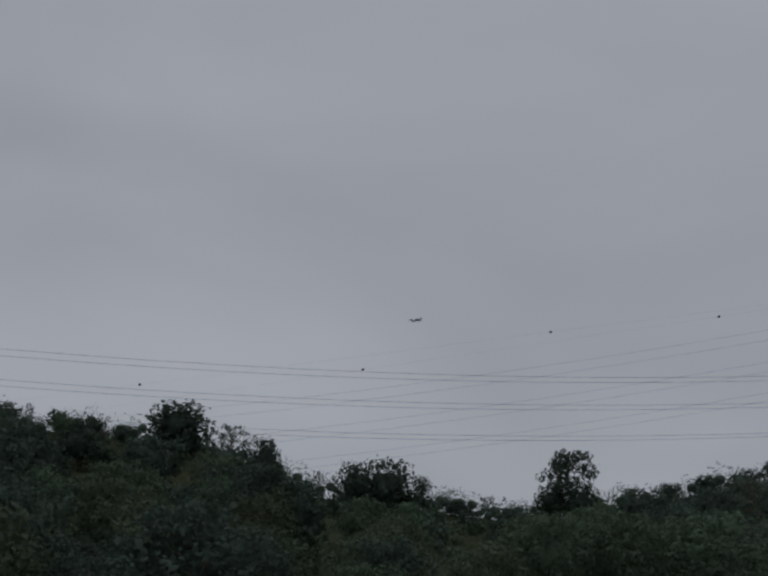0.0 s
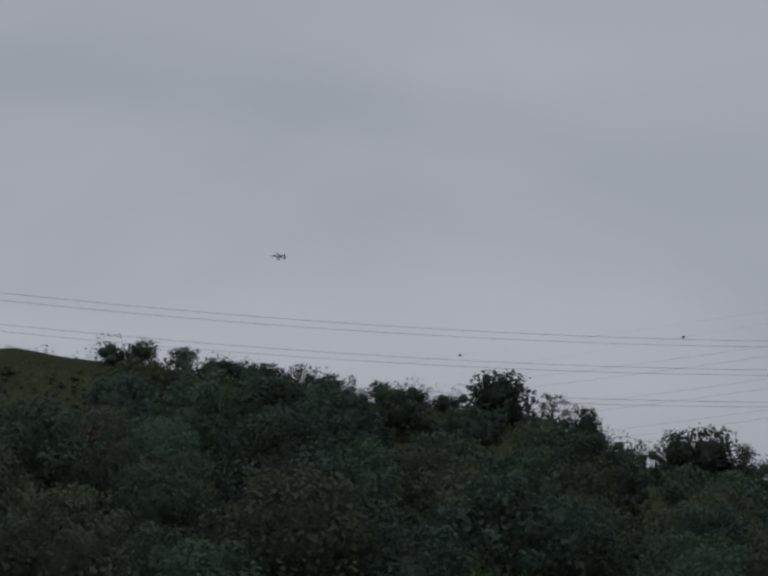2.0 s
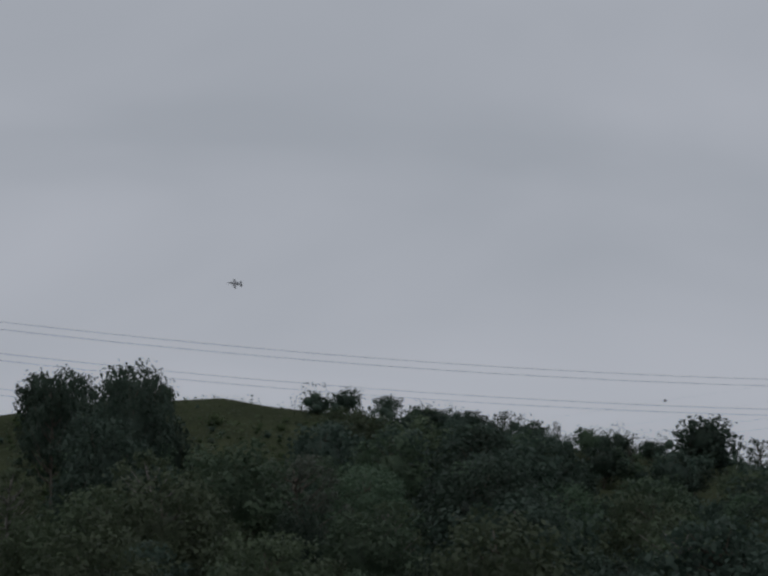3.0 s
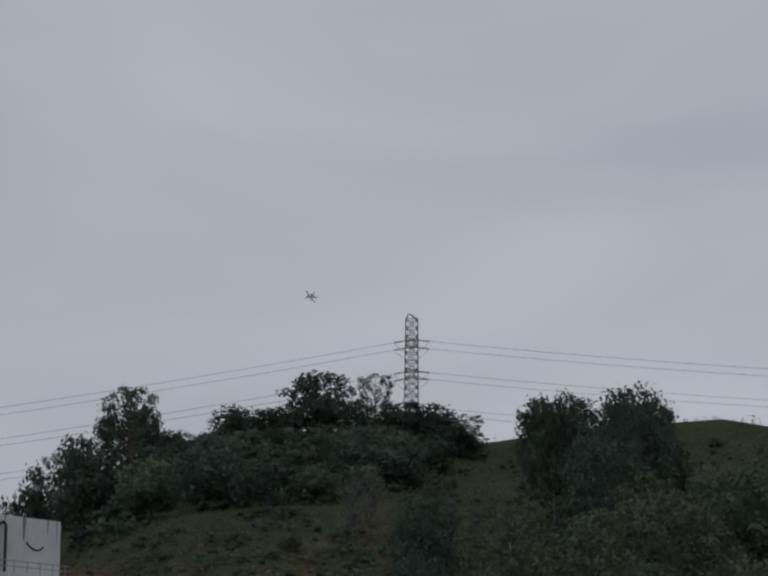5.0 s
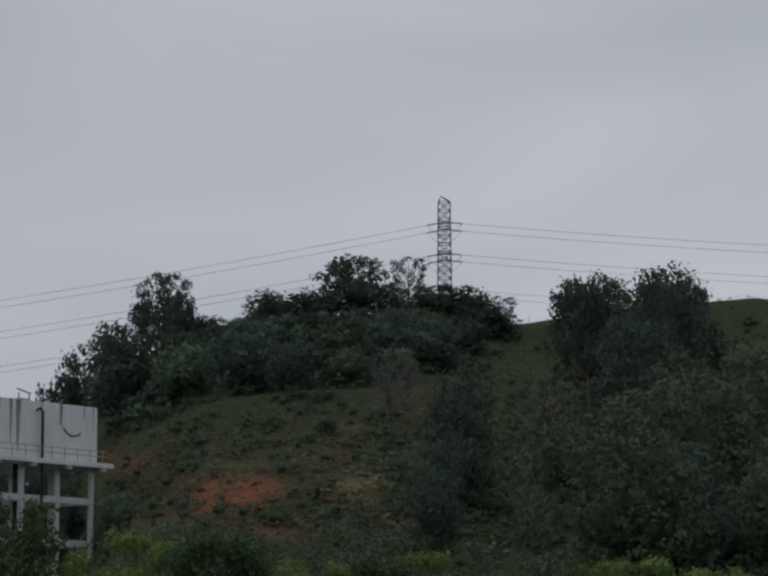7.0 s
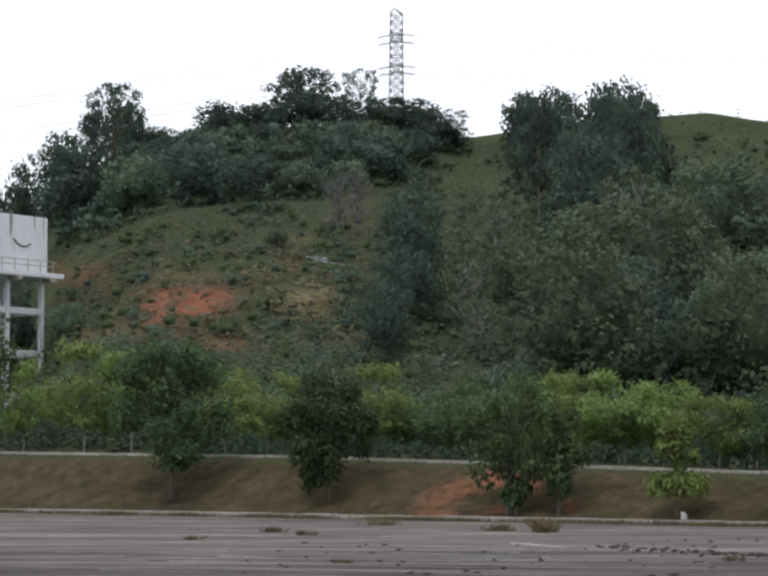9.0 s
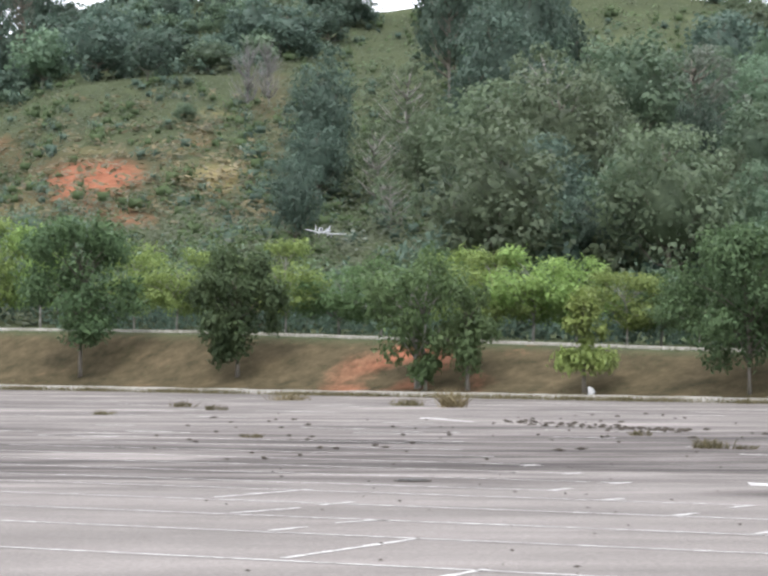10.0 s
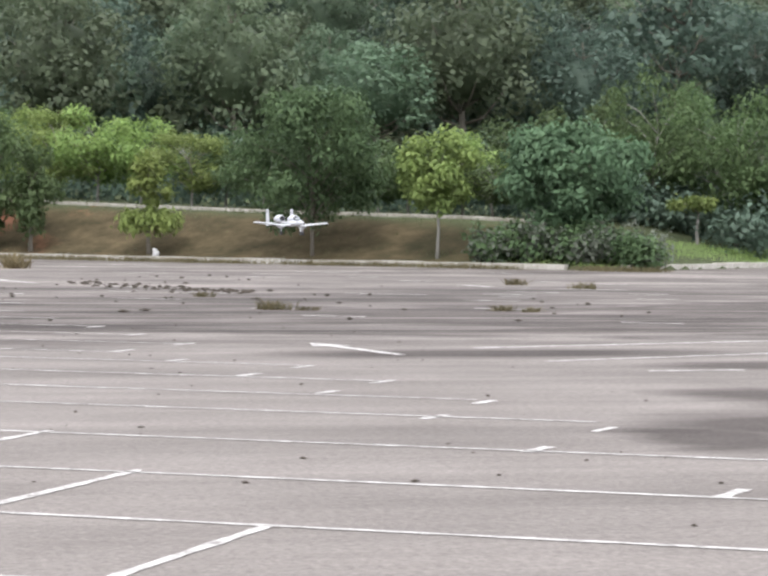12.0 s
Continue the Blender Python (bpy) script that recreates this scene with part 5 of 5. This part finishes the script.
def string_of_discs(p, q):
    """An insulator string from p to q."""
    p, q = Vector(p), Vector(q)
    n = 14
    pts, rad = [], []
    for i in range(n):
        for f, r in ((0.0, 0.045), (0.35, 0.15), (0.6, 0.15), (0.65, 0.045)):
            pts.append(p.lerp(q, (i + f) / n))
            rad.append(r)
    return tube(pts, rad, 8)


def cable(points, radius, label):
    return tagged(part("power_cable", tube(points, [radius] * len(points), 5), M["cable"]), label, "cable", group="power line cables")


def spread_line(s, off, z):
    p = np.array((PX, PY)) + ALONG * s + OUT * off
    return (p[0], p[1], z)


for lz in LEVELS:
    for off in (-ARM, ARM):
        right = lambda s: lz - 6.45 + 0.00037 * (s - 132) ** 2 + 0.0 * off
        left = lambda s: lz + 0.192 * s + 0.00032 * s * s
        gap = 2.6
        e = tagged(new("insulator"), "dark strain insulators with a hanging jumper loop", "insulator")
        a, b = spread_line(0, off, lz), spread_line(gap, off, right(gap))
        c = spread_line(-gap, off, left(-gap))
        part("disc_string", string_of_discs(a, b), M["glass_disc"], e)
        part("disc_string", string_of_discs(a, c), M["glass_disc"], e)
        loop = [spread_line(-gap + 2 * gap * q, off * 1.0, (left(-gap) * (1 - q) + right(gap) * q) - 6.4 * q * (1 - q)) for q in np.linspace(0, 1, 13)]
        part("jumper", tube(loop, [0.028] * 13, 5), M["cable"], e)
        cable([spread_line(s, off, right(s)) for s in np.linspace(gap, 290, 36)], 0.026, "thin dark sagging power cable against the sky")
        cable([spread_line(-s, off, left(-s)) for s in np.linspace(gap, 190, 26)], 0.026, "thin dark sagging power cable against the sky")

QA, QD = radians(23.0), 550.0
QALONG, QOUT = np.array((cos(QA), -sin(QA))), np.array((sin(QA), cos(QA)))
Q0 = np.array((QD * sin(QA), QD * cos(QA)))


def far_line(s, z, off=0.0):
    p = Q0 + QALONG * s + QOUT * off
    return (p[0], p[1], z)


for z0 in (80.4, 78.1, 73.0, 70.8, 66.0, 64.1):
    cable([far_line(s, z0 + 0.118 * s + 0.00028 * s * s) for s in np.linspace(-120, 170, 24)], 0.02, "distant power cable rising over the trees")
EARTH = (lambda s: 88.35 + 0.117 * s, lambda s: 85.44 + 0.138 * s)
for f in EARTH:
    cable([far_line(s, f(s)) for s in np.linspace(-130, 170, 14)], 0.008, "hair-thin earth wire of the distant power line")
ball = bmesh.new()
bmesh.ops.create_icosphere(ball, subdivisions=2, radius=0.32)
collar = tube([(-0.45, 0, 0), (-0.3, 0, 0), (0.3, 0, 0), (0.45, 0, 0)], [0.03, 0.06, 0.06, 0.03], 8)
ball_mesh = bpy.data.meshes.new("sphere")
ball.to_mesh(ball_mesh)
ball.free()
ball_mesh.materials.append(M["ball_paint"])
for s, k in ((-62.4, 0), (-11.2, 1), (32.0, 0), (70.7, 1)):
    e = tagged(new("marker_ball"), "dark aerial marker ball on an earth wire", "marker ball", "marker balls")
    e.matrix_world = Matrix.Translation(far_line(s, EARTH[k](s))) @ Matrix.Rotation(-QA, 4, "Z")
    part("sphere", ball_mesh, None, e)
    part("collar", collar, M["steel"], e)

# ---------------------------------------------------------------- the model jet


def ring(x, ry, rz, zc=0.0, n=14):
    return [(x, ry * cos(2 * pi * k / n), zc + rz * sin(2 * pi * k / n)) for k in range(n)]


def panel(profile, thick, axis="z"):
    """A tapered flying surface: profile of (position along the span, leading edge x, trailing edge x, height)."""
    rings = []
    for sp, le, te, h in profile:
        c = le - te
        sec = [(le, 0), (le - 0.12 * c, 0.5), (le - 0.4 * c, 0.6), (te, 0.04), (te, -0.04), (le - 0.4 * c, -0.4), (le - 0.12 * c, -0.4)]
        if axis == "z":
            rings.append([(x, sp, h + q * thick * c) for x, q in sec])
        else:
            rings.append([(x, h + q * thick * c, sp) for x, q in sec])
    return loft(rings)


def model_jet():
    e = tagged(new("model_aircraft"), "white twin-engined straight-winged model jet, landing gear down", "model aircraft")
    part("fuselage", loft([ring(0.78, 0.0086, 0.0086, -0.01), ring(0.74, 0.0258, 0.0292, -0.005), ring(0.62, 0.0396, 0.0482), ring(0.40, 0.0456, 0.0568), ring(0.1, 0.0473, 0.0568), ring(-0.25, 0.0447, 0.0499), ring(-0.52, 0.0310, 0.0361, 0.02), ring(-0.70, 0.0138, 0.0189, 0.035)]), M["plane_white"], e, smooth=True)
    part("canopy", loft([ring(0.60, 0.008, 0.01, 0.046), ring(0.54, 0.030, 0.042, 0.060), ring(0.44, 0.036, 0.062, 0.068), ring(0.30, 0.030, 0.05, 0.068), ring(0.24, 0.008, 0.01, 0.062)]), M["canopy"], e, "dark tinted canopy", True)
    part("gun", tube([(0.76, 0, -0.03), (0.84, 0, -0.032)], [0.014, 0.012], 8), M["plane_black"], e)
    for s in (-1, 1):
        w = part("wing", panel([(0.0, 0.16, -0.16, -0.04), (s * 0.28, 0.16, -0.16, -0.04), (s * 0.785, 0.12, -0.10, 0.015), (s * 0.80, 0.10, -0.09, 0.014)], 0.14), M["plane_white"], e)
        part("aileron", panel([(s * 0.45, -0.125, -0.165, -0.02), (s * 0.72, -0.10, -0.14, 0.01)], 0.09), M["plane_grey"], w)
        pod = part("gear_pod", loft([ring(0.27, 0.008, 0.008, -0.055), ring(0.22, 0.03, 0.035, -0.06), ring(0.0, 0.034, 0.038, -0.06), ring(-0.18, 0.008, 0.01, -0.05)]), M["plane_white"], e, smooth=True)
        pod.location = (0, s * 0.24, 0)
        strut = part("strut", tube([(0.1, s * 0.24, -0.07), (0.09, s * 0.24, -0.19)], [0.014, 0.012], 8), M["plane_white"], e)
        part("wheel", tube([(0.09, s * 0.24 - 0.016, -0.20), (0.09, s * 0.24 + 0.016, -0.20)], [0.042, 0.042], 16), M["plane_black"], strut, "black rubber wheel")
        n = part("engine_nacelle", loft([ring(-0.10, 0.066, 0.066), ring(-0.13, 0.076, 0.076), ring(-0.25, 0.08, 0.08), ring(-0.40, 0.066, 0.066), ring(-0.48, 0.05, 0.05)]), M["plane_white"], e, smooth=True)
        n.location = (0, s * 0.15, 0.108)
        part("intake", tube([(-0.097, 0, 0), (-0.09, 0, 0)], [0.058, 0.055], 18), M["plane_black"], n, "black engine intake")
        part("exhaust", tube([(-0.486, 0, 0), (-0.478, 0, 0)], [0.042, 0.044], 16), M["plane_black"], n)
        part("pylon_strut", box(-0.36, min(s * 0.05, s * 0.12), 0.05, -0.2, max(s * 0.05, s * 0.12), 0.09, 0.008), M["plane_white"], e)
        part("tailplane", panel([(0.0, -0.56, -0.74, 0.04), (s * 0.265, -0.57, -0.73, 0.04)], 0.1), M["plane_white"], e)
        f = part("fin", panel([(-0.04, -0.58, -0.76, s * 0.27), (0.06, -0.55, -0.77, s * 0.27), (0.29, -0.60, -0.76, s * 0.27), (0.32, -0.63, -0.75, s * 0.27)], 0.1, "y"), M["plane_white"], e)
        part("fin_band", panel([(0.24, -0.592, -0.765, s * 0.27), (0.28, -0.602, -0.762, s * 0.27)], 0.115, "y"), M["plane_grey"], f, "grey fin tip band")
    leg = part("nose_strut", tube([(0.60, 0.0, -0.04), (0.61, 0.0, -0.21)], [0.015, 0.013], 8), M["plane_white"], e)
    part("wheel", tube([(0.61, -0.014, -0.22), (0.61, 0.014, -0.22)], [0.036, 0.036], 16), M["plane_black"], leg, "black rubber nose wheel")
    return e


jet = model_jet()

# seconds, place, heading of the nose from +x, nose up, left wing down: metres and degrees
FLIGHT = [
    (0.0, 107.84, 252.97, 48.47, 180.1, -0.1, -2.0),
    (0.5, 94.43, 252.95, 47.51, 179.4, 3.6, 5.0),
    (1.0, 81.36, 253.25, 48.28, 177.8, 8.0, 22.0),
    (1.5, 68.33, 253.97, 49.35, 178.1, 7.5, 35.0),
    (2.0, 54.88, 254.14, 49.91, 180.6, 6.5, 42.0),
    (2.5, 41.02, 253.70, 50.52, 182.1, 7.0, 45.0),
    (2.7, 35.69, 253.50, 50.82, 183.5, 7.0, 47.0),
    (4.3, -3.56, 242.97, 51.46, 215.0, -3.4, 62.0),
    (4.5, -7.60, 239.88, 50.71, 219.9, -6.2, 60.0),
    (5.0, -15.46, 231.48, 47.60, 237.7, -13.3, 55.0),
    (5.5, -19.42, 221.15, 43.81, 261.3, -14.1, 46.0),
    (6.0, -19.18, 207.11, 39.55, 274.6, -13.2, 32.0),
    (6.5, -16.85, 189.25, 33.93, 278.3, -15.2, 22.0),
    (6.8, -15.30, 179.35, 30.22, 278.8, -15.1, 8.0),
    (7.2, -13.17, 165.48, 25.76, 278.6, -13.5, -5.0),
    (8.8, -7.43, 123.78, 13.23, 280.0, 2.0, 14.0),
    (9.0, -6.53, 118.82, 11.86, 280.6, 2.0, 12.0),
    (9.5, -3.95, 105.93, 8.63, 281.0, 2.0, 0.0),
    (10.0, -1.49, 92.99, 5.95, 281.1, 2.0, 6.0),
    (10.5, 0.96, 80.99, 4.22, 281.3, 2.0, 0.0),
    (11.0, 3.24, 69.42, 3.19, 282.1, 2.0, 3.5),
    (11.5, 5.50, 59.75, 2.50, 282.3, 2.0, -3.0),
    (12.0, 7.49, 49.94, 1.36, 281.5, 2.0, 0.5),
]


def insect():
    e = tagged(new("insect"), "small dark flying insect with two pairs of wings", "insect")
    part("body", tube([(-0.012, 0, 0), (-0.008, 0, 0.001), (0.002, 0, 0.002), (0.006, 0, 0.001), (0.010, 0, 0.0)], [0.001, 0.0022, 0.0026, 0.0018, 0.0024], 8), M["plane_black"], e, smooth=True)
    for s in (-1, 1):
        for x0, x1 in ((0.004, 0.007), (0.0, -0.005)):
            v = [(x0, s * 0.001, 0.002), (x1 + 0.002, s * 0.010, 0.008), (x1, s * 0.014, 0.011), (x1 - 0.003, s * 0.010, 0.008)]
            v += [(a, b, c + 0.0004) for a, b, c in v]
            part("wing", (v, [(0, 1, 2, 3), (7, 6, 5, 4), (0, 4, 5, 1), (1, 5, 6, 2), (2, 6, 7, 3), (3, 7, 4, 0)]), M["plane_grey"], e, "thin greyish wing")
    return e


bug = insect()
# the insect's way: where it crosses, and its speed
BUG_AT, BUG_SPEED = Vector((1.684, 5.755, 2.745)), Vector((-7.18, 2.09, -0.62))


def motions():
    walk(bug, [(t, Matrix.Translation(BUG_AT + BUG_SPEED * (t - 1.6)) @ Matrix.Rotation(radians(164), 4, "Z")) for t in (0.0, 1.2, 1.4, 1.5, 1.6, 1.7, 1.8, 2.0)] + [(12.0, pose(-60.0, 22.0, 1.6, rz=164))])
    walk(jet, [(t, pose(x, y, z, -bank, -up, head)) for t, x, y, z, head, up, bank in FLIGHT])


motions()
